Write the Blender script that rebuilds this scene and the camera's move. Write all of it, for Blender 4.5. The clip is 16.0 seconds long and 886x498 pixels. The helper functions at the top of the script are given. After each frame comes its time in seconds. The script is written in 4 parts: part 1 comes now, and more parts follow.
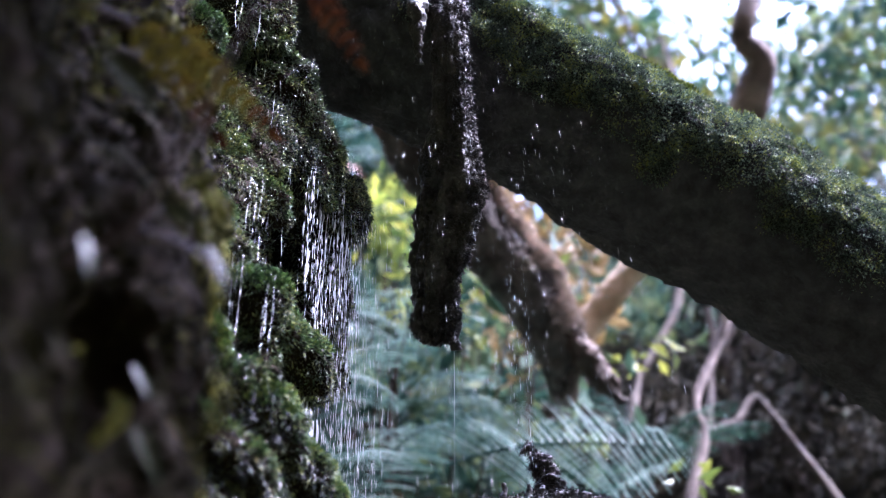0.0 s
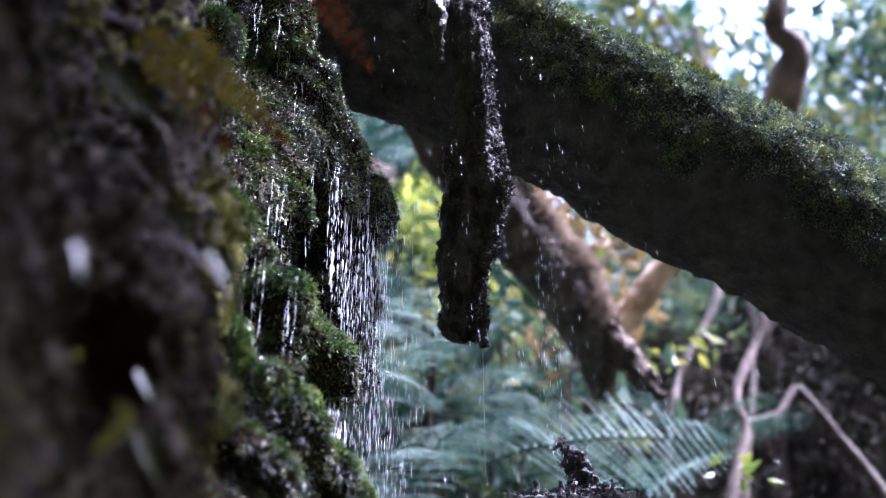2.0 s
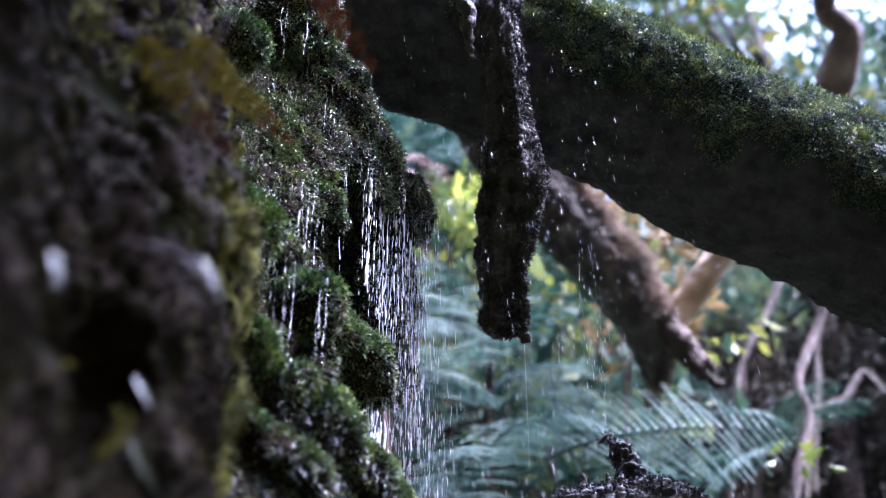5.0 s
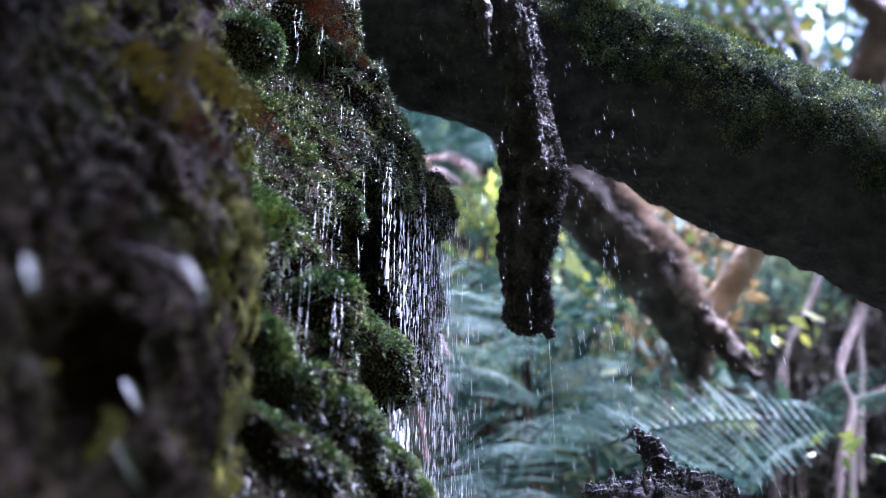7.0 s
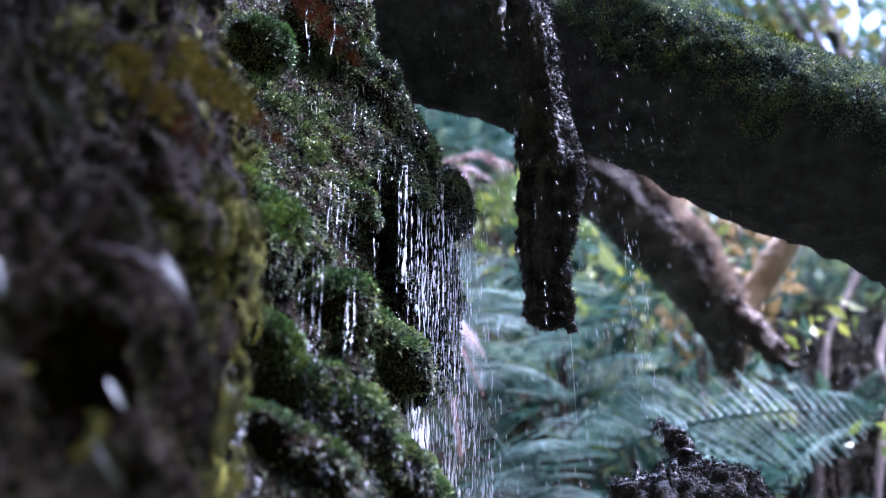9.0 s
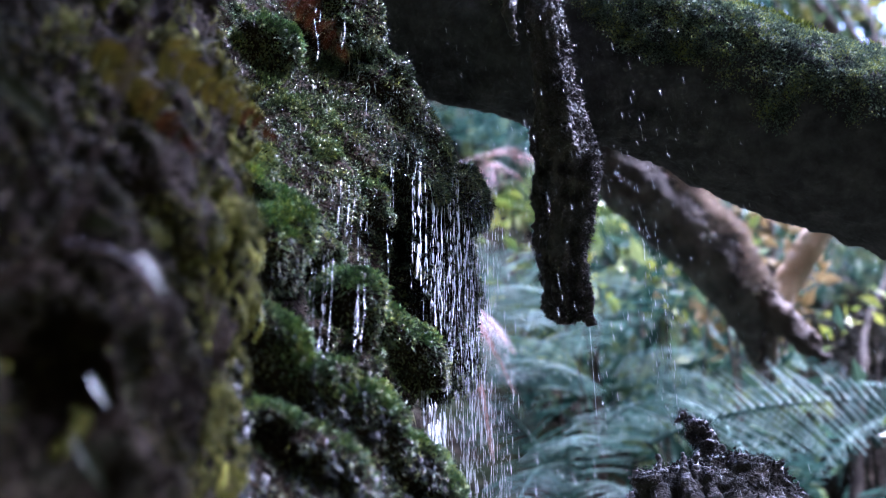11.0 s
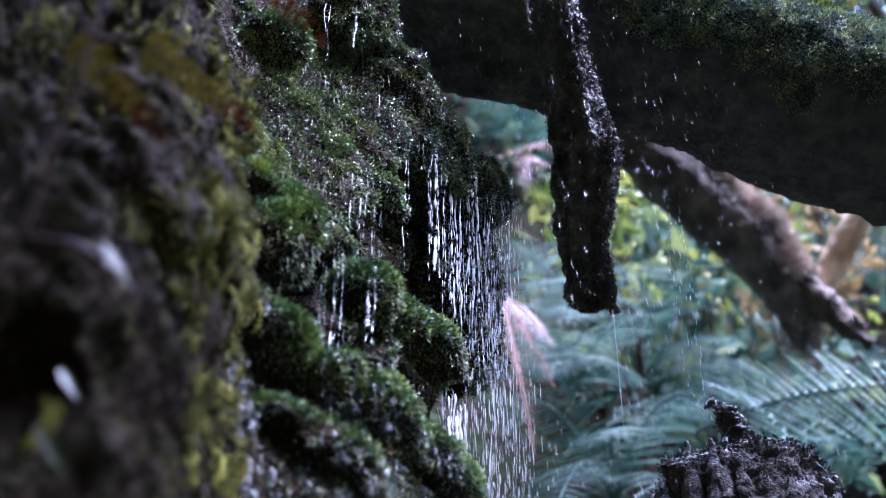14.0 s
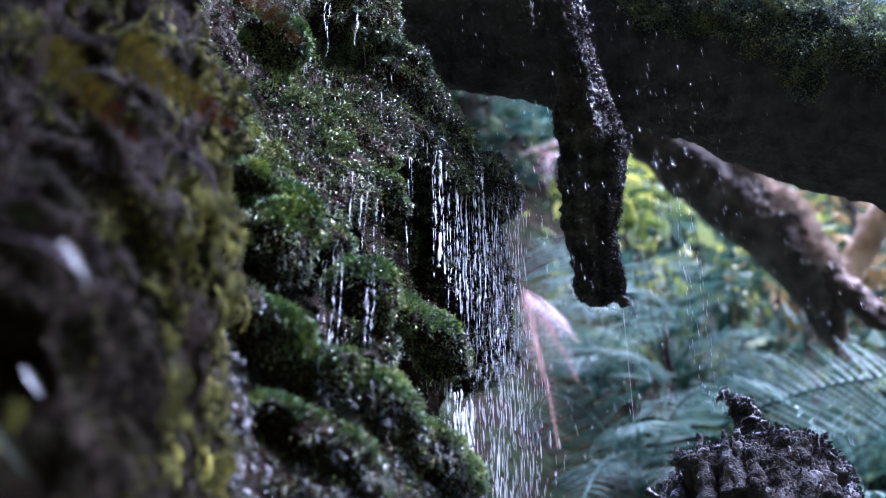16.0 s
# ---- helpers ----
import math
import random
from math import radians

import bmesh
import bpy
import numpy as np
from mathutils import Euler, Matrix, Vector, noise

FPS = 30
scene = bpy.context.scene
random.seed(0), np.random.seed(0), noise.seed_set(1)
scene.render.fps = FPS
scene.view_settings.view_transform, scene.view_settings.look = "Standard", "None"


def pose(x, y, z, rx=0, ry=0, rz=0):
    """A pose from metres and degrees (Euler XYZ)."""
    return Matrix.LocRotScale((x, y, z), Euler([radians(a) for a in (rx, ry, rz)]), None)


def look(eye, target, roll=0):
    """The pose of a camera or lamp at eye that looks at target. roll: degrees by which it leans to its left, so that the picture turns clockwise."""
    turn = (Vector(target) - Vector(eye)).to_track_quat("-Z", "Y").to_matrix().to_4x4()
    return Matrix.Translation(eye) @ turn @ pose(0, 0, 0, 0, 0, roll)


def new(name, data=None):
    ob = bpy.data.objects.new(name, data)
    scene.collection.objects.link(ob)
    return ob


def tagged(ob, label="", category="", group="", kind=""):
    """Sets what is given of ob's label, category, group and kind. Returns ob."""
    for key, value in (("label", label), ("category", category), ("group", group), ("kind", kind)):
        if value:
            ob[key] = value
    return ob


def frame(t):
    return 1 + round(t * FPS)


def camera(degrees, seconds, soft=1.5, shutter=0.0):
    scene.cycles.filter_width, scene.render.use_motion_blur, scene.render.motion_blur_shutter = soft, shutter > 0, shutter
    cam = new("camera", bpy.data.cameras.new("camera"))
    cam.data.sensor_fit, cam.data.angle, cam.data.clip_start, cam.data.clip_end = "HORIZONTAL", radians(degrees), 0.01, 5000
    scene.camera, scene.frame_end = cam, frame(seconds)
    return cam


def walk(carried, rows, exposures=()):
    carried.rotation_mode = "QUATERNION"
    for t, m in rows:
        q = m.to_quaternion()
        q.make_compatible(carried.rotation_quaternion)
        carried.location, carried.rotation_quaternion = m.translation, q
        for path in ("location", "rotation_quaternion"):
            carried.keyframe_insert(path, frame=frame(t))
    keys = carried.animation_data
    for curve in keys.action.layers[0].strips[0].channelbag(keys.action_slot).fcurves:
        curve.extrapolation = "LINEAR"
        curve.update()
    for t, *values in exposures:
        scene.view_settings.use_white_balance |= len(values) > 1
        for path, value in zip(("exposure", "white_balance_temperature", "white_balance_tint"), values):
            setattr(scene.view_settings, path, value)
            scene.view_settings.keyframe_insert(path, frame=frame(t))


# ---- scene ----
# The camera on a short slider, low on the gully floor and tilted up, turning slowly to its left.
cam = camera(32.0, 16.0, soft=1.1)
cam.data.dof.use_dof = True
cam.data.dof.focus_distance = 3.25
cam.data.dof.aperture_fstop = 2.9
walk(cam, [
    (0.0, pose(0.0008, 0.0007, 0.4988, 131.106, 0, -6.219)),
    (1.0, pose(0.0186, 0.0015, 0.5001, 131.077, 0, -5.189)),
    (2.0, pose(0.0359, 0.0014, 0.5010, 131.047, 0, -4.163)),
    (3.0, pose(0.0543, 0.0010, 0.5015, 131.018, 0, -3.118)),
    (4.0, pose(0.0747, 0.0008, 0.5016, 130.992, 0, -2.047)),
    (5.0, pose(0.0973, 0.0011, 0.5013, 130.970, 0, -0.955)),
    (6.0, pose(0.1220, 0.0024, 0.5008, 130.953, 0, 0.147)),
    (7.0, pose(0.1480, 0.0048, 0.5001, 130.941, 0, 1.244)),
    (8.0, pose(0.1746, 0.0085, 0.4991, 130.932, 0, 2.321)),
    (9.0, pose(0.2012, 0.0135, 0.4980, 130.925, 0, 3.365)),
    (10.0, pose(0.2271, 0.0198, 0.4967, 130.920, 0, 4.368)),
    (11.0, pose(0.2520, 0.0272, 0.4952, 130.915, 0, 5.325)),
    (12.0, pose(0.2759, 0.0355, 0.4935, 130.910, 0, 6.241)),
    (13.0, pose(0.2996, 0.0443, 0.4917, 130.904, 0, 7.128)),
    (14.0, pose(0.3246, 0.0533, 0.4896, 130.899, 0, 8.005)),
    (15.0, pose(0.3531, 0.0619, 0.4874, 130.895, 0, 8.900)),
    (16.0, pose(0.3886, 0.0695, 0.4850, 130.894, 0, 9.847)),
], exposures=[(0.0, 3.76, 5160, 31), (8.0, 3.70, 4880, 31), (16.0, 3.70, 4740, 31)])

# Overcast daylight from above the gully, strongest from the open side across from the cliff.
world = bpy.data.worlds.new("world")
scene.world = world
world.use_nodes = True
wn = world.node_tree
sky = wn.nodes.new("ShaderNodeTexSky")
sky.sky_type, sky.sun_disc = "NISHITA", False
sky.air_density, sky.dust_density, sky.ozone_density = 1.0, 6.0, 1.0
sky.sun_elevation, sky.sun_rotation = radians(63), radians(112)
wn.nodes["Background"].inputs["Strength"].default_value = 0.15
wn.links.new(sky.outputs[0], wn.nodes["Background"].inputs["Color"])
sun = new("sun", bpy.data.lights.new("sun", "SUN"))
sun.data.energy, sun.data.angle, sun.data.color = 1.75, radians(55), (1.0, 0.99, 0.97)
sun.matrix_world = look((3.0, -1.2, 6.5), (0, 0, 0))


# ---- tools ----
def vnoise(p, scale, seed=0):
    """Smooth value noise in -1..1 at points p (n, 3), with cells of that size in metres."""
    q = np.asarray(p, np.float64) / scale + 57.0 + 13.7 * seed
    i = np.floor(q).astype(np.int64)
    f = q - i
    f = f * f * (3 - 2 * f)
    out = np.zeros(len(q))
    for dx in (0, 1):
        for dy in (0, 1):
            for dz in (0, 1):
                h = (i[:, 0] + dx) * 374761393 + (i[:, 1] + dy) * 668265263 + (i[:, 2] + dz) * 2147483647 + seed * 974711
                h = (h ^ (h >> 13)) * 1274126177 & 0x7FFFFFFF
                h = (h ^ (h >> 16)) & 0xFFFF
                w = np.abs(1 - dx - f[:, 0]) * np.abs(1 - dy - f[:, 1]) * np.abs(1 - dz - f[:, 2])
                out += w * h
    return out / 32767.5 - 1


def fbm(p, scale, octaves=3, seed=0):
    return sum(vnoise(p, scale / 2.1**k, seed + k) * 0.5**k for k in range(octaves))


def unit(v):
    return v / np.maximum(np.linalg.norm(v, axis=-1, keepdims=True), 1e-9)


def raw_mesh(name, verts, faces, material, smooth=True):
    """A mesh from arrays: verts (n, 3), faces (m, 3 or 4)."""
    me = bpy.data.meshes.new(name)
    verts, faces = np.asarray(verts, np.float32), np.asarray(faces, np.int32)
    m, k = faces.shape
    me.vertices.add(len(verts))
    me.vertices.foreach_set("co", verts.ravel())
    me.loops.add(m * k)
    me.loops.foreach_set("vertex_index", faces.ravel())
    me.polygons.add(m)
    me.polygons.foreach_set("loop_start", np.arange(m, dtype=np.int32) * k)
    me.polygons.foreach_set("use_smooth", np.full(m, smooth))
    me.update(calc_edges=True)
    me.materials.append(material)
    return me


def part(name, me, parent=None, label=""):
    ob = new(name, me)
    if parent is not None:
        ob.parent = parent
    return tagged(ob, label) if label else ob


def thing(name, label, category, kind="", group="", at=(0, 0, 0)):
    ob = new(name)
    ob.location = at
    ob.empty_display_size = 0.05
    return tagged(ob, label, category, group, kind)


def curve_points(ctrl, n):
    """n points on a smooth line through the control rows (Catmull-Rom)."""
    c = np.array(ctrl, float)
    c = np.vstack([2 * c[0] - c[1], c, 2 * c[-1] - c[-2]])
    t = np.linspace(0, len(c) - 3 - 1e-6, n)
    i, f = np.floor(t).astype(int), (t % 1)[:, None]
    a, b, d, e = c[i], c[i + 1], c[i + 2], c[i + 3]
    return 0.5 * (2 * b + (d - a) * f + (2 * a - 5 * b + 4 * d - e) * f**2 + (3 * b - a - 3 * d + e) * f**3)


def frames_along(p):
    t = unit(np.gradient(p, axis=0))
    u = np.zeros_like(t)
    up = np.array([0.0, 0.3, 1.0]) if abs(t[0, 2]) < 0.8 else np.array([0.2, -1.0, 0.0])
    for k in range(len(t)):
        up = up - t[k] * (up @ t[k])
        up = up / np.linalg.norm(up)
        u[k] = up
    return t, u, np.cross(t, u)


def tube(ctrl, n, segs, rough=(), wobble=None):
    """A closed tube along control rows x, y, z, radius. rough: rows of (cell, height, seed). wobble(angle, s): a factor on the radius."""
    q = curve_points(ctrl, n)
    p, r = q[:, :3], q[:, 3:4]
    t, u, w = frames_along(p)
    a = np.linspace(0, 2 * np.pi, segs, endpoint=False)
    ring = np.cos(a)[None, :, None] * u[:, None] + np.sin(a)[None, :, None] * w[:, None]
    rad = np.repeat(r, segs, 1)
    if wobble is not None:
        rad = rad * wobble(a[None, :], np.linspace(0, 1, n)[:, None])
    v = (p[:, None] + ring * rad[..., None]).reshape(-1, 3)
    nr = ring.reshape(-1, 3)
    for cell, height, seed in rough:
        v = v + nr * (fbm(v, cell, 2, seed) * height)[:, None]
    i, j = np.meshgrid(np.arange(n - 1), np.arange(segs), indexing="ij")
    j2 = (j + 1) % segs
    faces = np.stack([i * segs + j, i * segs + j2, (i + 1) * segs + j2, (i + 1) * segs + j], -1).reshape(-1, 4)
    ends = []
    for k, row in ((0, 0), (n - 1, 1)):
        c = len(v)
        v = np.vstack([v, p[k] - t[k] * r[k] * (0.3 if row == 0 else -0.3)])
        jj = np.arange(segs)
        quad = np.stack([k * segs + (jj + 1) % segs, k * segs + jj, np.full(segs, c), np.full(segs, c)], -1)
        ends.append((quad, row))
    return v, faces, nr, ends


def tube_mesh(name, ctrl, n, segs, material, rough=(), wobble=None):
    v, faces, _, ends = tube(ctrl, n, segs, rough, wobble)
    tris = []
    for quad, row in ends:
        tri = quad[:, :3] if row == 0 else quad[:, [1, 0, 2]]
        tris.append(tri)
    tri = np.vstack([faces[:, [0, 1, 2]], faces[:, [0, 2, 3]], *tris])
    return raw_mesh(name, v, tri, material)


def tube_skin(ctrl, n, segs, rough=(), wobble=None):
    """Points and normals on a tube's side, to grow moss on."""
    v, _, nr, _ = tube(ctrl, n, segs, rough, wobble)
    return v[: n * segs], nr


def nets(field, low, step):
    """A surface-net mesh of the zero level of a grid of signed distances (negative inside)."""
    s = field < 0
    nx, ny, nz = field.shape
    corners = [(a, b, c) for a in (0, 1) for b in (0, 1) for c in (0, 1)]
    view = lambda arr, o: arr[o[0]: nx - 1 + o[0], o[1]: ny - 1 + o[1], o[2]: nz - 1 + o[2]]
    count = sum(view(s, o).astype(np.int8) for o in corners)
    cells = np.argwhere((count > 0) & (count < 8))
    index = np.full((nx - 1, ny - 1, nz - 1), -1, np.int32)
    index[tuple(cells.T)] = np.arange(len(cells))
    total, hits = np.zeros((len(cells), 3)), np.zeros(len(cells))
    for o in corners:
        for axis in range(3):
            if o[axis]:
                continue
            o2 = list(o)
            o2[axis] = 1
            a, b = field[tuple((cells + o).T)], field[tuple((cells + o2).T)]
            cross = (a < 0) != (b < 0)
            f = np.where(cross, a / np.where(cross, a - b, 1), 0)
            at = np.repeat(np.array(o, float)[None], len(cells), 0)
            at[:, axis] = f
            total += at * cross[:, None]
            hits += cross
    verts = low + (cells + total / hits[:, None]) * step
    quads = []
    for axis in range(3):
        sl = [slice(None)] * 3
        a = s[tuple(slice(0, -1) if k == axis else slice(None) for k in range(3))]
        b = s[tuple(slice(1, None) if k == axis else slice(None) for k in range(3))]
        e = np.argwhere(a != b)
        k1, k2 = (axis + 1) % 3, (axis + 2) % 3
        ok = (e[:, k1] > 0) & (e[:, k2] > 0) & (e[:, k1] < field.shape[k1] - 1) & (e[:, k2] < field.shape[k2] - 1)
        e = e[ok]
        inside = s[tuple(e.T)]
        q = []
        for d1, d2 in ((-1, -1), (0, -1), (0, 0), (-1, 0)):
            c = e.copy()
            c[:, k1] += d1
            c[:, k2] += d2
            q.append(index[tuple(c.T)])
        q = np.stack(q, 1)
        q[~inside] = q[~inside][:, ::-1]
        quads.append(q)
    return verts, np.vstack(quads)


def leaves_mesh(name, at, along, side, length, width, material, fold=0.15):
    """Many small leaves, each of two bent halves, from arrays of base points, directions, sideways vectors and sizes."""
    n = len(at)
    along, side = unit(along), unit(side)
    up = np.cross(along, side)
    length, width = np.broadcast_to(length, n)[:, None], np.broadcast_to(width, n)[:, None]
    mid = at + along * length * 0.5
    v = np.stack([at, mid + side * width * 0.5 + up * width * fold, at + along * length - up * length * 0.12, mid - side * width * 0.5 + up * width * fold], 1)
    k = np.arange(n)[:, None] * 4
    f = np.concatenate([k + np.array([[0, 1, 2]]), k + np.array([[0, 2, 3]])])
    return raw_mesh(name, v.reshape(-1, 3), f, material, smooth=False)


def strands(ctrl_sets, sides=5):
    """Thin tubes joined into arrays: each set is (points (n, 3), radii (n,))."""
    vs, fs, base = [], [], 0
    a = np.linspace(0, 2 * np.pi, sides, endpoint=False)
    for p, r in ctrl_sets:
        t, u, w = frames_along(p)
        v = p[:, None] + (np.cos(a)[None, :, None] * u[:, None] + np.sin(a)[None, :, None] * w[:, None]) * np.asarray(r)[:, None, None]
        n = len(p)
        i, j = np.meshgrid(np.arange(n - 1), np.arange(sides), indexing="ij")
        j2 = (j + 1) % sides
        f = np.stack([i * sides + j, i * sides + j2, (i + 1) * sides + j2, (i + 1) * sides + j], -1).reshape(-1, 4) + base
        vs.append(v.reshape(-1, 3))
        fs.append(f)
        base += n * sides
    return np.vstack(vs), np.vstack(fs)


# ---- materials ----
def material(name, colours, scale=0.05, rough=(0.5, 0.9), bump=0.4, bump_scale=0.01, island=False, per_object=False, specular=0.5,
             coat=0.0, metallic=0.0, transmission=0.0, translucent=0.0, stain=None, wet=None):
    """A procedural surface: colours (2 to 4) mixed by noise of that size in metres, a finer noise in roughness and relief."""
    mat = bpy.data.materials.new(name)
    mat.use_nodes = True
    nt = mat.node_tree
    nodes, links = nt.nodes, nt.links
    bsdf = nodes["Principled BSDF"]
    geo = nodes.new("ShaderNodeNewGeometry")
    big = nodes.new("ShaderNodeTexNoise")
    big.inputs["Scale"].default_value, big.inputs["Detail"].default_value = 1 / scale, 5
    links.new(geo.outputs["Position"], big.inputs["Vector"])
    ramp = nodes.new("ShaderNodeValToRGB")
    el = ramp.color_ramp.elements
    while len(el) < len(colours):
        el.new(0.5)
    for k, c in enumerate(colours):
        el[k].position = 0.28 + 0.44 * k / max(1, len(colours) - 1)
        el[k].color = (*c, 1)
    value = big.outputs["Fac"]
    if island or per_object:
        rnd = geo.outputs["Random Per Island"] if island else nodes.new("ShaderNodeObjectInfo").outputs["Random"]
        mix = nodes.new("ShaderNodeMath")
        mix.operation = "MULTIPLY_ADD"
        links.new(rnd, mix.inputs[0])
        mix.inputs[1].default_value = 0.42
        off = nodes.new("ShaderNodeMath")
        off.operation = "SUBTRACT"
        links.new(value, off.inputs[0])
        off.inputs[1].default_value = 0.21
        links.new(off.outputs[0], mix.inputs[2])
        value = mix.outputs[0]
    links.new(value, ramp.inputs["Fac"])
    colour = ramp.outputs["Color"]
    if stain:
        st = nodes.new("ShaderNodeTexNoise")
        st.inputs["Scale"].default_value, st.inputs["Detail"].default_value = 1 / stain[1], 4
        links.new(geo.outputs["Position"], st.inputs["Vector"])
        sr = nodes.new("ShaderNodeValToRGB")
        sr.color_ramp.elements[0].position, sr.color_ramp.elements[1].position = 0.5, 0.62
        links.new(st.outputs["Fac"], sr.inputs["Fac"])
        mx = nodes.new("ShaderNodeMix")
        mx.data_type = "RGBA"
        links.new(sr.outputs["Color"], mx.inputs[0])
        links.new(colour, mx.inputs[6])
        mx.inputs[7].default_value = (*stain[0], 1)
        colour = mx.outputs[2]
    links.new(colour, bsdf.inputs["Base Color"])
    fine = nodes.new("ShaderNodeTexNoise")
    fine.inputs["Scale"].default_value, fine.inputs["Detail"].default_value = 1 / bump_scale, 4
    links.new(geo.outputs["Position"], fine.inputs["Vector"])
    rr = nodes.new("ShaderNodeMapRange")
    rr.inputs["From Min"].default_value, rr.inputs["From Max"].default_value = 0.3, 0.7
    rr.inputs["To Min"].default_value, rr.inputs["To Max"].default_value = rough
    links.new(fine.outputs["Fac"], rr.inputs["Value"])
    roughness = rr.outputs["Result"]
    if wet:
        # patches under a film of running water: (size, share, roughness)
        wn2 = nodes.new("ShaderNodeTexNoise")
        wn2.inputs["Scale"].default_value, wn2.inputs["Detail"].default_value = 1 / wet[0], 3
        links.new(geo.outputs["Position"], wn2.inputs["Vector"])
        wr = nodes.new("ShaderNodeMapRange")
        wr.inputs["From Min"].default_value, wr.inputs["From Max"].default_value = 0.62 - 0.25 * wet[1], 0.7 - 0.25 * wet[1]
        links.new(wn2.outputs["Fac"], wr.inputs["Value"])
        wm = nodes.new("ShaderNodeMix")
        links.new(wr.outputs["Result"], wm.inputs[0])
        links.new(roughness, wm.inputs[2])
        wm.inputs[3].default_value = wet[2]
        roughness = wm.outputs[0]
        wc = nodes.new("ShaderNodeMath")
        wc.operation = "MULTIPLY"
        links.new(wr.outputs["Result"], wc.inputs[0])
        wc.inputs[1].default_value = 0.4
        links.new(wc.outputs[0], bsdf.inputs["Coat Weight"])
    links.new(roughness, bsdf.inputs["Roughness"])
    if bump:
        bp = nodes.new("ShaderNodeBump")
        bp.inputs["Strength"].default_value, bp.inputs["Distance"].default_value = bump, bump_scale
        links.new(fine.outputs["Fac"], bp.inputs["Height"])
        links.new(bp.outputs["Normal"], bsdf.inputs["Normal"])
    bsdf.inputs["Specular IOR Level"].default_value = specular
    if not wet:
        bsdf.inputs["Coat Weight"].default_value = coat
    bsdf.inputs["Coat Roughness"].default_value = 0.12
    bsdf.inputs["Metallic"].default_value = metallic
    bsdf.inputs["Transmission Weight"].default_value = transmission
    if translucent:
        tl = nodes.new("ShaderNodeBsdfTranslucent")
        links.new(colour, tl.inputs["Color"])
        ms = nodes.new("ShaderNodeMixShader")
        ms.inputs[0].default_value = translucent
        links.new(bsdf.outputs[0], ms.inputs[1])
        links.new(tl.outputs[0], ms.inputs[2])
        links.new(ms.outputs[0], nodes["Material Output"].inputs["Surface"])
    return mat


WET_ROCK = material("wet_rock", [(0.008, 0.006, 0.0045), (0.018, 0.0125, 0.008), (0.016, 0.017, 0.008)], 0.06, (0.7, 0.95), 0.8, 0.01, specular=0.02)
MOSS = material("moss", [(0.03, 0.045, 0.02), (0.085, 0.13, 0.055), (0.16, 0.22, 0.09), (0.3, 0.31, 0.08)], 0.07, (0.3, 0.55), 0, 0.01, island=True, specular=0.55)
MOSS_BRIGHT = material("cushion_moss", [(0.035, 0.07, 0.03), (0.09, 0.16, 0.06), (0.165, 0.25, 0.085), (0.28, 0.32, 0.07)], 0.07, (0.45, 0.65), 0, 0.01, island=True, specular=0.35)
MOSS_PALE = material("log_moss", [(0.055, 0.07, 0.062), (0.12, 0.158, 0.128), (0.2, 0.255, 0.195), (0.32, 0.35, 0.11)], 0.05, (0.65, 0.9), 0, 0.01, island=True, specular=0.2)
MOSS_OLIVE = material("olive_moss", [(0.014, 0.018, 0.011), (0.04, 0.05, 0.027), (0.085, 0.1, 0.045), (0.16, 0.17, 0.065)], 0.05, (0.4, 0.65), 0, 0.01, island=True, specular=0.3)
MOSS_GLOSS = material("running_moss", [(0.015, 0.022, 0.018), (0.03, 0.045, 0.036), (0.06, 0.085, 0.066)], 0.05, (0.14, 0.32), 0, 0.01, island=True, specular=0.9)
MOSS_RIM = material("crest_moss", [(0.06, 0.075, 0.02), (0.15, 0.18, 0.035), (0.28, 0.3, 0.055)], 0.06, (0.7, 0.9), 0, 0.01, island=True, specular=0.1)
MOSS_NEAR = material("hanging_moss", [(0.013, 0.014, 0.004), (0.05, 0.052, 0.009), (0.13, 0.13, 0.018), (0.23, 0.222, 0.032)], 0.06, (0.7, 0.9), 0, 0.01, island=True, specular=0.08)
BARK = material("wet_bark", [(0.031, 0.031, 0.035), (0.056, 0.055, 0.061), (0.086, 0.083, 0.086)], 0.05, (0.6, 0.95), 0.8, 0.012, specular=0.1)
WET_WOOD = material("wet_wood", [(0.02, 0.018, 0.017), (0.042, 0.037, 0.034), (0.075, 0.064, 0.056)], 0.03, (0.32, 0.7), 1.0, 0.006, specular=0.35)
FAR_BARK = material("far_bark", [(0.035, 0.03, 0.027), (0.085, 0.073, 0.064), (0.17, 0.145, 0.125)], 0.12, (0.7, 0.95), 0.8, 0.03, specular=0.1)
TRUNK = material("pale_trunk", [(0.02, 0.014, 0.011), (0.05, 0.036, 0.027), (0.1, 0.072, 0.055)], 0.25, (0.6, 0.95), 0.8, 0.04, specular=0.15)
FERN = material("fern_leaf", [(0.014, 0.042, 0.034), (0.034, 0.088, 0.068), (0.085, 0.16, 0.122)], 0.3, (0.45, 0.65), 0, 0.01, per_object=True, translucent=0.25, specular=0.25)
# lighter copy of the fern leaf, with bright wet gloss in its base colour
FERN_SHEEN = material("sheen_fern_leaf", [(0.12, 0.19, 0.155), (0.23, 0.32, 0.28), (0.37, 0.465, 0.425)], 0.12, (0.3, 0.45), 0, 0.01, per_object=True, translucent=0.2, specular=0.6)
FERN_TEAL = material("teal_fern_leaf", [(0.055, 0.11, 0.09), (0.12, 0.19, 0.155), (0.23, 0.31, 0.265)], 0.3, (0.45, 0.65), 0, 0.01, per_object=True, translucent=0.25, specular=0.25)
LEAF_TAN = material("tan_leaf", [(0.14, 0.1, 0.035), (0.27, 0.19, 0.075), (0.38, 0.28, 0.13)], 0.3, (0.5, 0.8), 0, 0.01, island=True, translucent=0.2)
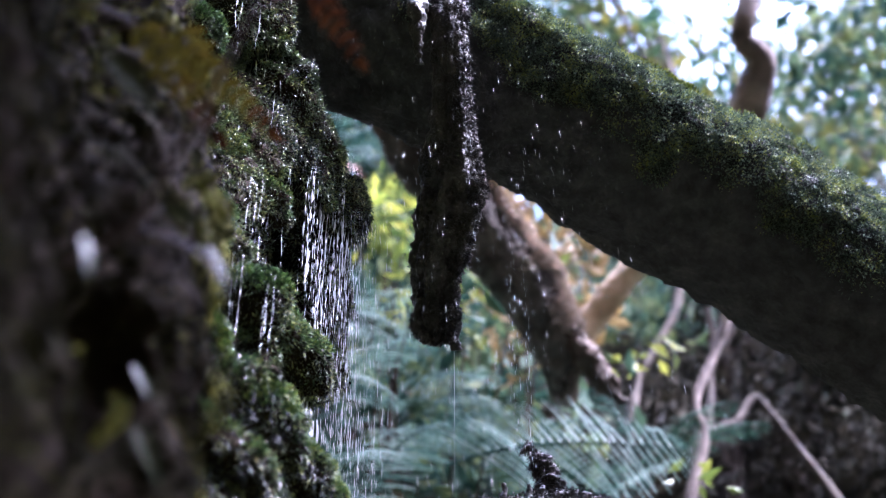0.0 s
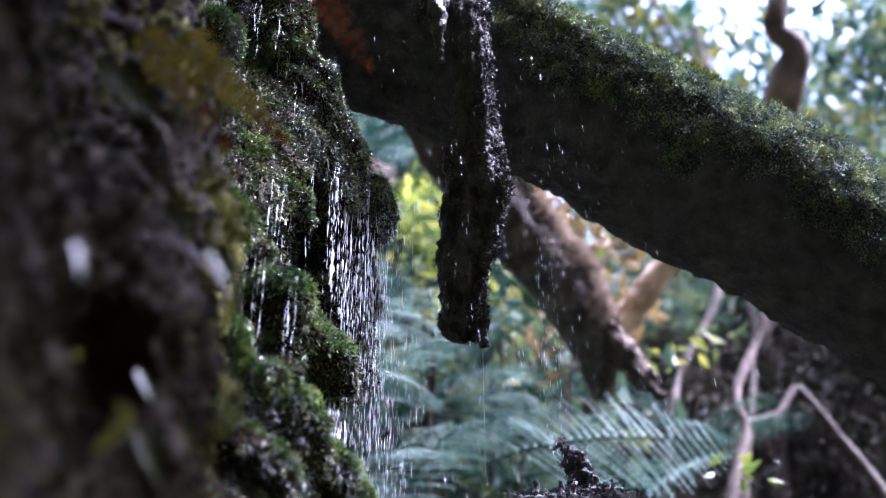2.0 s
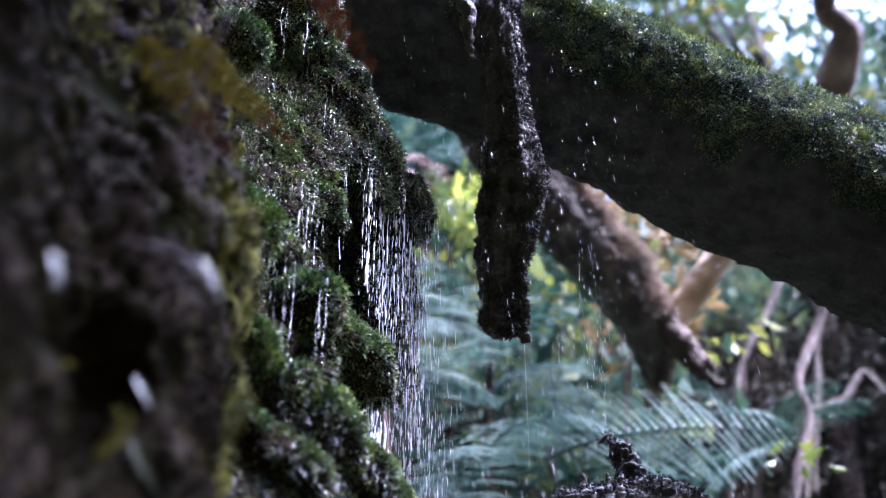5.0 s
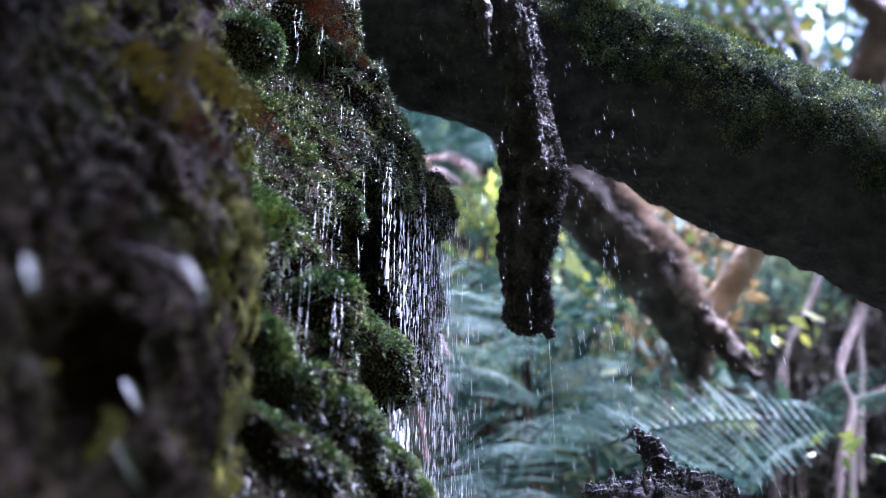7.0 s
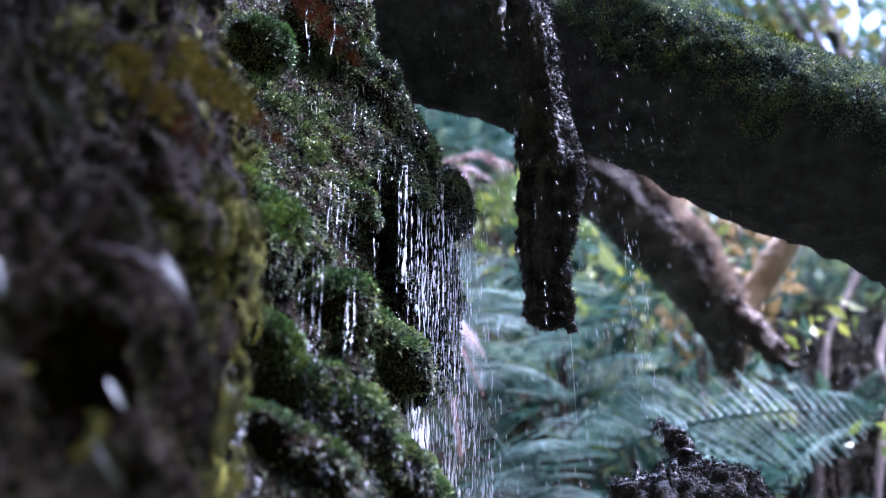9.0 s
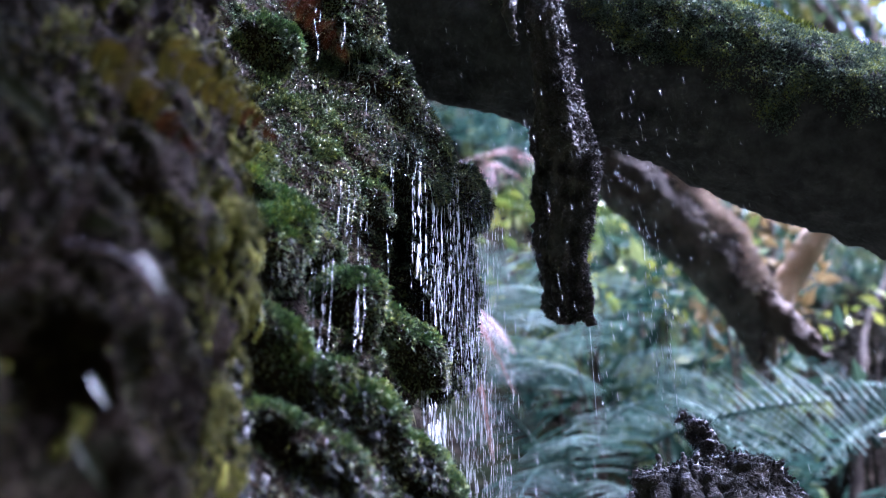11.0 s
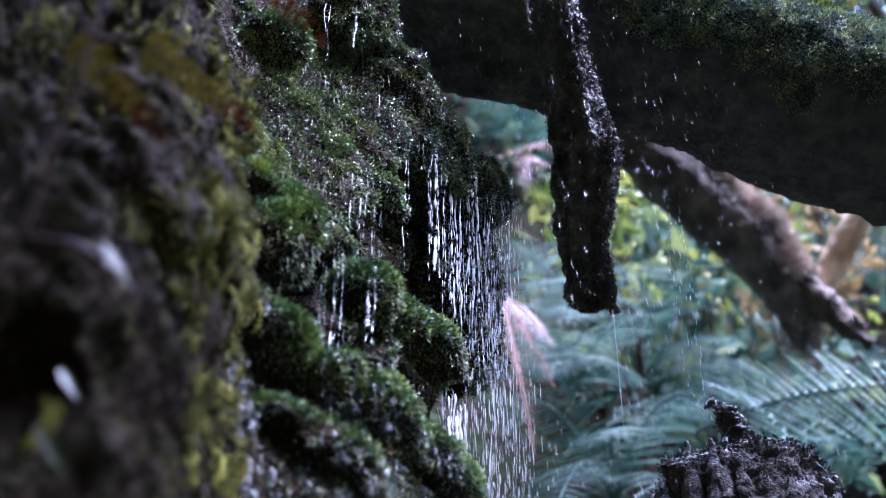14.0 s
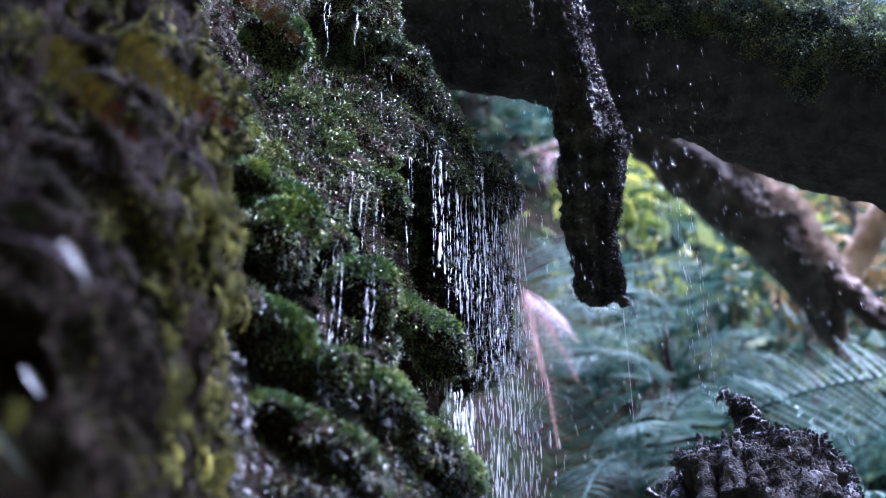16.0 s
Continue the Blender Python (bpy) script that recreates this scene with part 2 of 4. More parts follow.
TAN = material("tan_bark", [(0.24, 0.16, 0.1), (0.46, 0.34, 0.23), (0.66, 0.53, 0.4)], 0.15, (0.7, 0.95), 0.8, 0.03, specular=0.1)
# brown moss with the near face's shade put into its colour
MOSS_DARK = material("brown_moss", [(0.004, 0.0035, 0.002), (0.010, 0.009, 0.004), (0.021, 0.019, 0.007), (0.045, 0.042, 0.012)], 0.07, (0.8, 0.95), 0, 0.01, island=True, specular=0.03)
LEAF = material("green_leaf", [(0.011, 0.03, 0.022), (0.031, 0.07, 0.048), (0.07, 0.118, 0.065), (0.13, 0.155, 0.05)], 0.9, (0.5, 0.75), 0, 0.01, island=True, translucent=0.35, specular=0.2)
SHAG = material("shaggy_fibre", [(0.15, 0.125, 0.1), (0.35, 0.295, 0.245), (0.58, 0.5, 0.42)], 0.12, (0.7, 0.95), 0, 0.03, island=True, specular=0.1)
KNEE_BARK = material("grey_pink_bark", [(0.07, 0.055, 0.05), (0.16, 0.125, 0.11), (0.3, 0.24, 0.21)], 0.2, (0.6, 0.9), 0.6, 0.03, specular=0.2)
PALE_BARK = material("pale_pink_bark", [(0.032, 0.025, 0.02), (0.072, 0.057, 0.046), (0.13, 0.105, 0.085)], 0.2, (0.6, 0.9), 0.6, 0.03, specular=0.2)
LEAF_CANOPY = material("canopy_leaf", [(0.02, 0.05, 0.03), (0.055, 0.085, 0.032), (0.16, 0.15, 0.03)], 0.9, (0.4, 0.7), 0, 0.01, island=True, translucent=0.4, specular=0.3)
# leaf colour darkened to brown in place of the shade under the canopy
LEAF_SHADED = material("shaded_leaf", [(0.012, 0.012, 0.009), (0.028, 0.026, 0.018), (0.06, 0.052, 0.035)], 0.9, (0.6, 0.85), 0, 0.01, island=True, translucent=0.15, specular=0.1)
LEAF_YELLOW = material("yellow_leaf", [(0.05, 0.085, 0.02), (0.14, 0.18, 0.03), (0.28, 0.29, 0.05)], 0.3, (0.4, 0.6), 0, 0.01, island=True, translucent=0.4)
LEAF_DEAD = material("dead_leaf", [(0.14, 0.05, 0.035), (0.235, 0.105, 0.08), (0.33, 0.205, 0.175)], 0.3, (0.5, 0.8), 0, 0.01, island=True, translucent=0.2)
LEAF_PINK = material("bleached_leaf", [(0.3, 0.21, 0.2), (0.42, 0.33, 0.33), (0.55, 0.48, 0.49)], 0.3, (0.4, 0.7), 0, 0.01, per_object=True, translucent=0.25)
LEAF_NEAR = material("bramble_leaf", [(0.025, 0.036, 0.02), (0.045, 0.055, 0.025), (0.06, 0.05, 0.02)], 0.08, (0.3, 0.45), 0, 0.01, specular=0.3)
SOIL = material("leaf_litter", [(0.008, 0.007, 0.005), (0.02, 0.015, 0.01), (0.016, 0.024, 0.01), (0.04, 0.028, 0.018)], 0.25, (0.8, 1.0), 1.0, 0.08, specular=0.03)
WATER = material("falling_water", [(0.88, 0.92, 0.96), (0.95, 0.97, 1.0)], 0.01, (0.0, 0.08), 0.8, 0.004, transmission=0.55, specular=0.9)
BEAD = material("water_bead", [(0.9, 0.94, 1.0), (1.0, 1.0, 1.0)], 0.01, (0.0, 0.03), 0, 0.004, transmission=0.9, specular=1.0)
MOSS_WET = material("wet_moss", [(0.008, 0.011, 0.010), (0.018, 0.026, 0.024), (0.034, 0.05, 0.042)], 0.05, (0.45, 0.7), 0, 0.01, island=True, specular=0.5)
WET_STONE = material("wet_stone", [(0.008, 0.008, 0.008), (0.02, 0.019, 0.018), (0.035, 0.03, 0.026)], 0.03, (0.35, 0.55), 0.9, 0.005, specular=0.5)


STEM_RED = material("bramble_stem", [(0.05, 0.03, 0.025), (0.095, 0.058, 0.05)], 0.03, (0.4, 0.6), 0.3, 0.004)


# ---- the gully: ground and hillside ----
def ground_height(x, y):
    """Gully sides: flat floor, then slopes, steepest behind the camera; lower to the right ahead, where the sky shows."""
    r = np.hypot(x * 0.9 - 0.3, y - 0.2)
    z = np.interp(r, [0, 3.4, 4.2, 6.0, 9.0, 16.0, 25.0, 31.0, 45.0, 400.0], [0, 0, 0.7, 2.5, 5.3, 10.6, 21.5, 29.0, 34.0, 45.0])
    steep = 1 + 1.2 * np.clip(0.2 - (0.75 * (y - 0.2) + 0.65 * x) / np.maximum(r, 0.1), 0, 1)
    dip = np.clip((x / np.maximum(np.abs(y), 1) - 0.3) / 0.15, 0, 1) * (y > 0) * np.clip((r - 12) / 10, 0, 1)
    bank = 5.0 * np.clip((1.4 - x) / 1.8, 0, 1) * np.clip((y - 5.6) / 2.4, 0, 1)
    # extra rise on the right, out of view, added to cut low side light
    side = 1.0 * np.clip((r - 3.0) / 2.5, 0, 1) * np.clip((x / np.maximum(r, 0.1) - 0.62) / 0.2, 0, 1)
    return z * steep * (1 - 0.2 * dip) + bank + side


gx, gy = np.meshgrid(np.sign(np.linspace(-1, 1, 181)) * np.abs(np.linspace(-1, 1, 181)) ** 3 * 300, np.sign(np.linspace(-1, 1, 181)) * np.abs(np.linspace(-1, 1, 181)) ** 3 * 300)
gp = np.stack([gx.ravel(), gy.ravel(), 0 * gx.ravel()], 1)
gp[:, 2] = ground_height(gp[:, 0], gp[:, 1]) + fbm(gp, 1.2, 3, 5) * 0.12 * np.clip(np.hypot(gp[:, 0], gp[:, 1]) / 3, 0.2, 4)
gi, gj = np.meshgrid(np.arange(180), np.arange(180), indexing="ij")
gf = np.stack([gi * 181 + gj, gi * 181 + gj + 1, (gi + 1) * 181 + gj + 1, (gi + 1) * 181 + gj], -1).reshape(-1, 4)
ground = part("ground", raw_mesh("ground", gp, gf, SOIL))
tagged(ground, "dark leaf-littered forest floor rising into steep gully sides", "ground", "", "structure")

# ---- the dripping cliff ----
LOW, STEP = np.array([-0.62, 0.45, 0.45]), 0.0105
DIM = np.array([80, 250, 312])
axes3 = [LOW[k] + STEP * np.arange(DIM[k]) for k in range(3)]
CX, CY, CZ = np.meshgrid(*axes3, indexing="ij")


def boss(field, at, radii, soft=0.03):
    """A rounded mossy bulge, joined softly."""
    q = np.sqrt(((CX - at[0]) / radii[0]) ** 2 + ((CY - at[1]) / radii[1]) ** 2 + ((CZ - at[2]) / radii[2]) ** 2)
    d = (q - 1) * min(radii)
    h = np.clip(0.5 + 0.5 * (field - d) / soft, 0, 1)
    return field * (1 - h) + d * h - soft * h * (1 - h)


def hollow(field, at, radii, soft=0.03):
    q = np.sqrt(((CX - at[0]) / radii[0]) ** 2 + ((CY - at[1]) / radii[1]) ** 2 + ((CZ - at[2]) / radii[2]) ** 2)
    d = (1 - q) * min(radii)
    h = np.clip(0.5 - 0.5 * (field - d) / soft, 0, 1)
    return field * (1 - h) + d * h + soft * h * (1 - h)


def blend(p, q, soft=0.03):
    """Soft union of two grids of distances."""
    h = np.clip(0.5 + 0.5 * (p - q) / soft, 0, 1)
    return p * (1 - h) + q * h - soft * h * (1 - h)


face_x = np.interp(CY, [0.45, 0.95, 1.25, 1.5, 1.9, 2.05, 2.2, 2.35, 2.5, 2.68, 3.2], [-0.47, -0.43, -0.37, -0.34, -0.33, -0.27, -0.17, -0.11, -0.07, -0.04, -0.75])
under = np.interp(CY, [2.1, 2.4], [1.0, -1.6])
wall = 0.85 * (CX - (face_x - 0.2 * (CZ - 2.4) * np.where(CZ > 2.4, 1.0, under)))
# the upper face and the overhanging lip from which the water falls: it stands out over the wet wall
brow = np.interp(CY, [1.70, 1.90, 2.00, 2.06, 2.12, 2.17, 2.22, 2.26, 2.36, 2.45, 2.56, 2.69, 2.74], [2.33, 2.30, 2.26, 2.29, 2.42, 2.46, 2.59, 2.68, 2.735, 2.77, 2.825, 2.86, 2.89])
brow_x = np.interp(CY, [1.60, 1.75, 1.90, 2.02, 2.07, 2.19, 2.29, 2.42, 2.55, 2.68, 2.73, 3.2], [-0.36, -0.32, -0.26, -0.185, -0.13, -0.09, -0.055, 0.015, 0.05, 0.095, 0.05, -0.8])
lean = np.interp(CY, [2.3, 2.5], [0.42, 0.95])
upper = np.maximum(0.85 * (CX - (brow_x - lean * np.clip(CZ - brow - 0.09, 0, 9) - 0.25 * np.clip(brow + 0.05 - CZ, 0, 1))), brow - CZ)
rock = blend(wall, upper, 0.035)
rock = boss(rock, (-0.18, 2.20, 3.06), (0.095, 0.10, 0.11), 0.04)
rock = boss(rock, (-0.10, 2.33, 2.93), (0.085, 0.09, 0.085), 0.03)
rock = boss(rock, (-0.02, 2.45, 2.88), (0.07, 0.09, 0.07), 0.04)
rock = boss(rock, (0.045, 2.62, 2.90), (0.07, 0.09, 0.065), 0.04)
# the column of rock under the end of the lip
rock = boss(rock, (-0.015, 2.70, 2.66), (0.095, 0.08, 0.26))
# cushions on the wet wall
CUSHIONS = [((-0.27, 1.95, 2.70), (0.055, 0.055, 0.05), 0.02), ((-0.092, 2.195, 2.505), (0.036, 0.036, 0.034), 0.008), ((-0.10, 2.07, 2.165), (0.060, 0.060, 0.048), 0.012), ((-0.060, 2.20, 2.190), (0.045, 0.060, 0.036), 0.012),
            ((-0.022, 2.28, 2.208), (0.045, 0.060, 0.034), 0.012), ((-0.008, 2.33, 2.20), (0.036, 0.045, 0.026), 0.012), ((-0.215, 1.94, 2.19), (0.065, 0.06, 0.10), 0.02)]
STRIPE = [((-0.275, 1.90, 2.295), (0.05, 0.06, 0.030), 0.01), ((-0.225, 1.98, 2.265), (0.045, 0.055, 0.030), 0.01), ((-0.17, 2.035, 2.255), (0.045, 0.045, 0.028), 0.01)]
# the long ledge that runs down the foot of the face, and a second ridge under it
LEDGE = [((-0.25, 1.85, 1.925), (0.06, 0.07, 0.045), 0.015), ((-0.195, 1.885, 1.905), (0.06, 0.07, 0.045), 0.015), ((-0.150, 1.92, 1.870), (0.055, 0.06, 0.045), 0.015), ((-0.105, 1.97, 1.880), (0.055, 0.06, 0.045), 0.015),
         ((-0.075, 2.04, 1.900), (0.05, 0.06, 0.045), 0.015), ((-0.060, 2.10, 1.895), (0.05, 0.06, 0.045), 0.015), ((-0.030, 2.17, 1.905), (0.05, 0.06, 0.045), 0.015), ((0.002, 2.22, 1.895), (0.05, 0.06, 0.045), 0.015),
         ((0.020, 2.26, 1.860), (0.05, 0.06, 0.06), 0.015)]
RIDGE = [((-0.165, 1.86, 1.765), (0.05, 0.05, 0.035), 0.012), ((-0.125, 1.90, 1.745), (0.05, 0.05, 0.035), 0.012), ((-0.095, 1.95, 1.725), (0.05, 0.05, 0.035), 0.012), ((-0.075, 2.0, 1.69), (0.05, 0.05, 0.035), 0.012)]
foot_x = np.interp(CY, [1.62, 1.75, 1.85, 1.90, 1.95, 2.02, 2.15, 2.25, 2.33, 2.45], [-1.2, -0.32, -0.225, -0.16, -0.115, -0.085, -0.04, 0.01, 0.02, -0.15])
foot = np.maximum(0.8 * (CX - (foot_x + 0.28 * np.clip(1.93 - CZ, 0, 2))), CZ - 1.915)
rock = blend(rock, foot, 0.02)
rock = boss(rock, (-0.10, 2.13, 2.07), (0.045, 0.035, 0.07), 0.02)


def between(rows, soft):
    """The same line of bulges with others half-way, to run together into one ridge."""
    mid = [tuple(tuple((np.array(p[k]) + np.array(q[k])) / 2) for k in (0, 1)) for p, q in zip(rows, rows[1:])]
    return [(*r[:2], soft) for r in rows] + [(*m, soft) for m in mid]


STRIPE, LEDGE, RIDGE = between(STRIPE, 0.02), between(LEDGE, 0.03), between(RIDGE, 0.02)
for at, radii, soft in CUSHIONS + STRIPE + LEDGE + RIDGE:
    rock = boss(rock, at, radii, soft)
# the near face
rock = boss(rock, (-0.29, 1.50, 2.05), (0.11, 0.20, 0.25))
rock = boss(rock, (-0.24, 1.42, 1.74), (0.11, 0.20, 0.24))
rock = boss(rock, (-0.20, 1.22, 1.30), (0.10, 0.20, 0.28))
# a deep hollow in the near face, and small caves under the lip and the cushions
rock = hollow(rock, (-0.12, 0.98, 1.26), (0.10, 0.11, 0.075))
rock = hollow(rock, (-0.045, 2.27, 2.62), (0.04, 0.05, 0.08), 0.02)
rock = hollow(rock, (0.01, 2.31, 2.085), (0.075, 0.10, 0.07), 0.02)
near = np.abs(rock) < 0.07
pts = np.stack([CX[near], CY[near], CZ[near]], 1)
low_down = np.clip((2.0 - pts[:, 2]) / 0.15, 0, 1) * np.clip((pts[:, 1] - 1.55) / 0.1, -0.4, 1)
rock[near] += fbm(pts, 0.09, 3, 2) * 0.016 + vnoise(pts, 0.03, 9) * (0.008 - 0.002 * low_down)
# upright grooves in the upper face
grooved = np.clip((pts[:, 2] - 2.25) / 0.08, 0, 1) * np.clip((pts[:, 1] - 1.7) / 0.15, 0, 1)
rock[near] += grooved * fbm(pts * np.array([1.0, 1.0, 0.5]), 0.036, 2, 14) * 0.013
cv, cf = nets(rock, LOW, STEP)
e1, e2 = cv[cf[:, 2]] - cv[cf[:, 0]], cv[cf[:, 3]] - cv[cf[:, 1]]
fn = np.cross(e1, e2)
cn = np.zeros_like(cv)
for k in range(4):
    np.add.at(cn, cf[:, k], fn)
cn = unit(cn)
cliff = thing("cliff", "wet dark rock face cushioned with green moss and dripping", "cliff", "structure")
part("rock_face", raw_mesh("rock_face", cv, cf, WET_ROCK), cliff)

# the cliff's plain continuation round the close part, overhanging at the near end
ya, za = np.meshgrid(np.linspace(-6, 3.4, 60), np.linspace(-0.2, 9.0, 60), indexing="ij")
xa = -0.36 + 0.25 * np.clip(ya, 0, 3) - 0.2 * np.clip(za, 0, 9) - 1.6 * np.maximum(ya - 2.66, 0) - 0.2 * np.maximum(-ya, 0)
# unseen overhang, added to keep sky and sun off the near face
xa = xa + 1.7 * np.clip(za - np.maximum(1.8, 0.7 + 1.33 * ya), 0, 1.5) * np.clip((1.3 - ya) / 0.4, 0, 1)
wp = np.stack([xa.ravel(), ya.ravel(), za.ravel()], 1)
wp[:, 0] += fbm(wp, 0.5, 3, 7) * 0.05
back = wp + np.array([-2.5, 0, 0])
wi, wj = np.meshgrid(np.arange(59), np.arange(59), indexing="ij")
wf = np.stack([wi * 60 + wj, (wi + 1) * 60 + wj, (wi + 1) * 60 + wj + 1, wi * 60 + wj + 1], -1).reshape(-1, 4)
run = np.arange(59)
sides = []
for a, b in ((run, run + 1), (3540 + run + 1, 3540 + run), ((run + 1) * 60, run * 60), (run * 60 + 59, (run + 1) * 60 + 59)):
    sides.append(np.stack([a, b, b + 3600, a + 3600], -1))
part("rear_face", raw_mesh("rear_face", np.vstack([wp, back]), np.vstack([wf, wf[:, ::-1] + 3600, *sides]), WET_ROCK), cliff)


# ---- moss on the cliff ----
rng = np.random.default_rng(4)


def scatter(points, normals, n, weight=None):
    p = None if weight is None else weight / weight.sum()
    k = rng.choice(len(points), n, p=p)
    return points[k] + rng.normal(0, 0.004, (n, 3)), normals[k]


def moss_leaves(name, pts, nrm, length, width, mat, droop=0.5, spread=0.6):
    n = len(pts)
    along = nrm + rng.normal(0, spread, (n, 3)) + np.array([0, 0, -droop])
    side = np.cross(along, rng.normal(0, 1, (n, 3)))
    size = rng.uniform(0.6, 1.4, n)
    return leaves_mesh(name, pts - nrm * 0.002, along, side, length * size, width * size, mat)


patch = fbm(cv, 0.14, 2, 21)
up = cn[:, 2]
facing = np.clip(0.45 + 0.5 * cn[:, 0] - 0.4 * cn[:, 1] + 0.15 * up, 0.08, 1)
far_zone = (cv[:, 1] > 1.62)
# how far a point stands out from the wet wall: moss thins in recesses, painting their shade
cell = np.clip(np.round((cv - LOW) / STEP).astype(int), 0, DIM - 1)
proud = np.clip(wall[tuple(cell.T)] / 0.05, 0.03, 1)
ledge_face = np.clip((1.93 - cv[:, 2]) / 0.06, 0, 1) * np.clip((0.45 - up) / 0.3, 0, 1)


def on_bosses(rows, reach=1.35, low=0.5):
    out = np.zeros(len(cv))
    for at, radii, _ in rows:
        q = np.linalg.norm((cv - np.array(at)) / np.array(radii), axis=1)
        out = np.maximum(out, (q < reach) * np.clip((cv[:, 2] - at[2]) / radii[2] + low, 0, 1))
    return out


clumpy = np.clip(0.3 + 2.2 * fbm(cv, 0.03, 2, 29), 0.02, 1.5)
w = far_zone * facing * proud * np.clip(0.45 + 1.4 * patch + 0.25 * up, 0.14, 1.5) * (1 - 0.85 * ledge_face) * clumpy
mp, mn = scatter(cv, cn, 250000, w)
cliff_moss = part("cliff_moss", moss_leaves("cliff_moss", mp, mn, 0.0085, 0.0035, MOSS, 0.7, 0.6), cliff)
tagged(cliff_moss, "wet green cushion moss", "", "", "stuff")
w = far_zone * facing * np.clip(0.5 - patch, 0.1, 1)
mp, mn = scatter(cv, cn, 10000, w * (1 - 0.6 * ledge_face))
peat = part("peat_moss", moss_leaves("peat_moss", mp, mn, 0.011, 0.004, MOSS_DARK, 0.9, 0.6), cliff)
tagged(peat, "dark wet peaty moss", "", "", "stuff")
w = far_zone * np.clip(0.5 + 1.2 * fbm(cv, 0.05, 2, 24), 0.05, 1) * (on_bosses(CUSHIONS) + 1.8 * on_bosses(LEDGE + STRIPE, 1.35, 0.25) + on_bosses(RIDGE, 1.3, 0.2)) * np.clip(up + 0.75, 0, 1)
mp, mn = scatter(cv, cn, 140000, w)
cushion = part("cushion_moss", moss_leaves("cushion_moss", mp, mn, 0.009, 0.0035, MOSS_BRIGHT, 0.1, 0.6), cliff)
tagged(cushion, "bright green cushion moss", "", "", "stuff")
w = far_zone * np.clip(facing + 0.15, 0, 0.6) * np.clip(proud + 0.15, 0, 1) * np.clip(0.6 + 0.9 * fbm(cv, 0.02, 2, 37), 0.1, 1)
mp, mn = scatter(cv, cn, 290000, w)
coat = part("olive_moss", moss_leaves("olive_moss", mp, mn, 0.0075, 0.0028, MOSS_OLIVE, 0.9, 0.6), cliff)
tagged(coat, "dark olive wet moss over the rock", "", "", "stuff")
# glossy moss under running water, on the lip and along the crest of the ledge
lip = (cv[:, 1] > 2.2) * (cv[:, 2] > 2.58) * np.clip(proud - 0.3, 0, 1) * np.clip(facing + 0.2, 0, 1) * np.clip(0.3 + 1.8 * fbm(cv, 0.04, 2, 38), 0.02, 1)
w = lip + 0.35 * on_bosses(LEDGE, 1.3, 0.4) * np.clip(0.1 + 1.8 * fbm(cv, 0.05, 2, 39), 0, 1)
mp, mn = scatter(cv, cn, 22000, w)
tagged(part("running_moss", moss_leaves("running_moss", mp + mn * 0.004, mn, 0.0065, 0.0032, MOSS_GLOSS, 0.6, 0.6), cliff), "glossy moss under running water", "", "", "stuff")
# threads of moss that hang from the face and run with water
w = far_zone * facing * proud * (1 - ledge_face) * np.clip(0.2 + 2.0 * fbm(cv, 0.04, 2, 35), 0.0, 1) * (up < 0.5)
pick = rng.choice(len(cv), 1600, p=w / w.sum())
threads = []
for p, n in zip(cv[pick], cn[pick]):
    h = 0.012 + 0.035 * rng.uniform() ** 2
    z = np.linspace(0, 1, 5)
    line = p + n * 0.004 + np.stack([0.003 * rng.normal() * z + 0.004 * n[0] * z, 0.003 * rng.normal() * z - 0.004 * z, -h * z], 1)
    threads.append((line, np.linspace(0.0009, 0.0004, 5) * (1 + 0.4 * np.sin(30 * z))))
thread = part("moss_threads", raw_mesh("moss_threads", *strands(threads, 4), MOSS_OLIVE), cliff)
tagged(thread, "dark wet dripping moss threads", "", "", "stuff")
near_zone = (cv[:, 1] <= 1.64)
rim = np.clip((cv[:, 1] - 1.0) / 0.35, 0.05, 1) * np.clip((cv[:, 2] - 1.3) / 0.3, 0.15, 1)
# brown moss away from the rim, its near-black colour standing in for shade
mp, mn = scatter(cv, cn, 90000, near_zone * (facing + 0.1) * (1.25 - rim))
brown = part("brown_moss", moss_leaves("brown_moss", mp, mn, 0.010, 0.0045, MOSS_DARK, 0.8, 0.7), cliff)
tagged(brown, "brown dead moss and litter, darkened to stand for shade", "", "", "stuff")
# thick tassels of moss that hang down the near face, with dark gaps between them
w = near_zone * rim * facing * np.clip(0.05 + 2.0 * fbm(cv, 0.09, 2, 22), 0, 1.5)
pick = rng.choice(len(cv), 320, p=w / w.sum())
tp, td = [], []
for p, n in zip(cv[pick], cn[pick]):
    h, r, k = rng.uniform(0.03, 0.11), rng.uniform(0.004, 0.011), 340
    z = rng.uniform(0, 1, k)
    a = rng.uniform(0, 2 * np.pi, k)
    sway = 0.01 * np.sin(4 * z + 6 * rng.uniform())
    q = p + n * 0.008 + np.stack([sway + 0.012 * n[0] * z + r * (1.1 - 0.6 * z) * np.cos(a), r * (1.1 - 0.6 * z) * np.sin(a) - 0.012 * z, -h * z + 0.01], 1)
    tp.append(q)
    td.append(np.stack([0.7 * np.cos(a), 0.7 * np.sin(a), -1.0 + 0 * a], 1))
near_moss = part("hanging_moss", moss_leaves("hanging_moss", np.vstack(tp), np.vstack(td), 0.007, 0.0024, MOSS_NEAR, 0.2, 0.35), cliff)
tagged(near_moss, "yellow-green hanging moss tassels", "", "", "stuff")
mp, mn = scatter(cv, cn, 45000, near_zone * (rim + 0.12) * facing * np.clip(0.1 + 1.6 * fbm(cv, 0.07, 2, 22), 0, 1))
tagged(part("face_moss", moss_leaves("face_moss", mp, mn, 0.008, 0.0026, MOSS_NEAR, 1.3, 0.7), cliff), "olive moss on the near rock", "", "", "stuff")
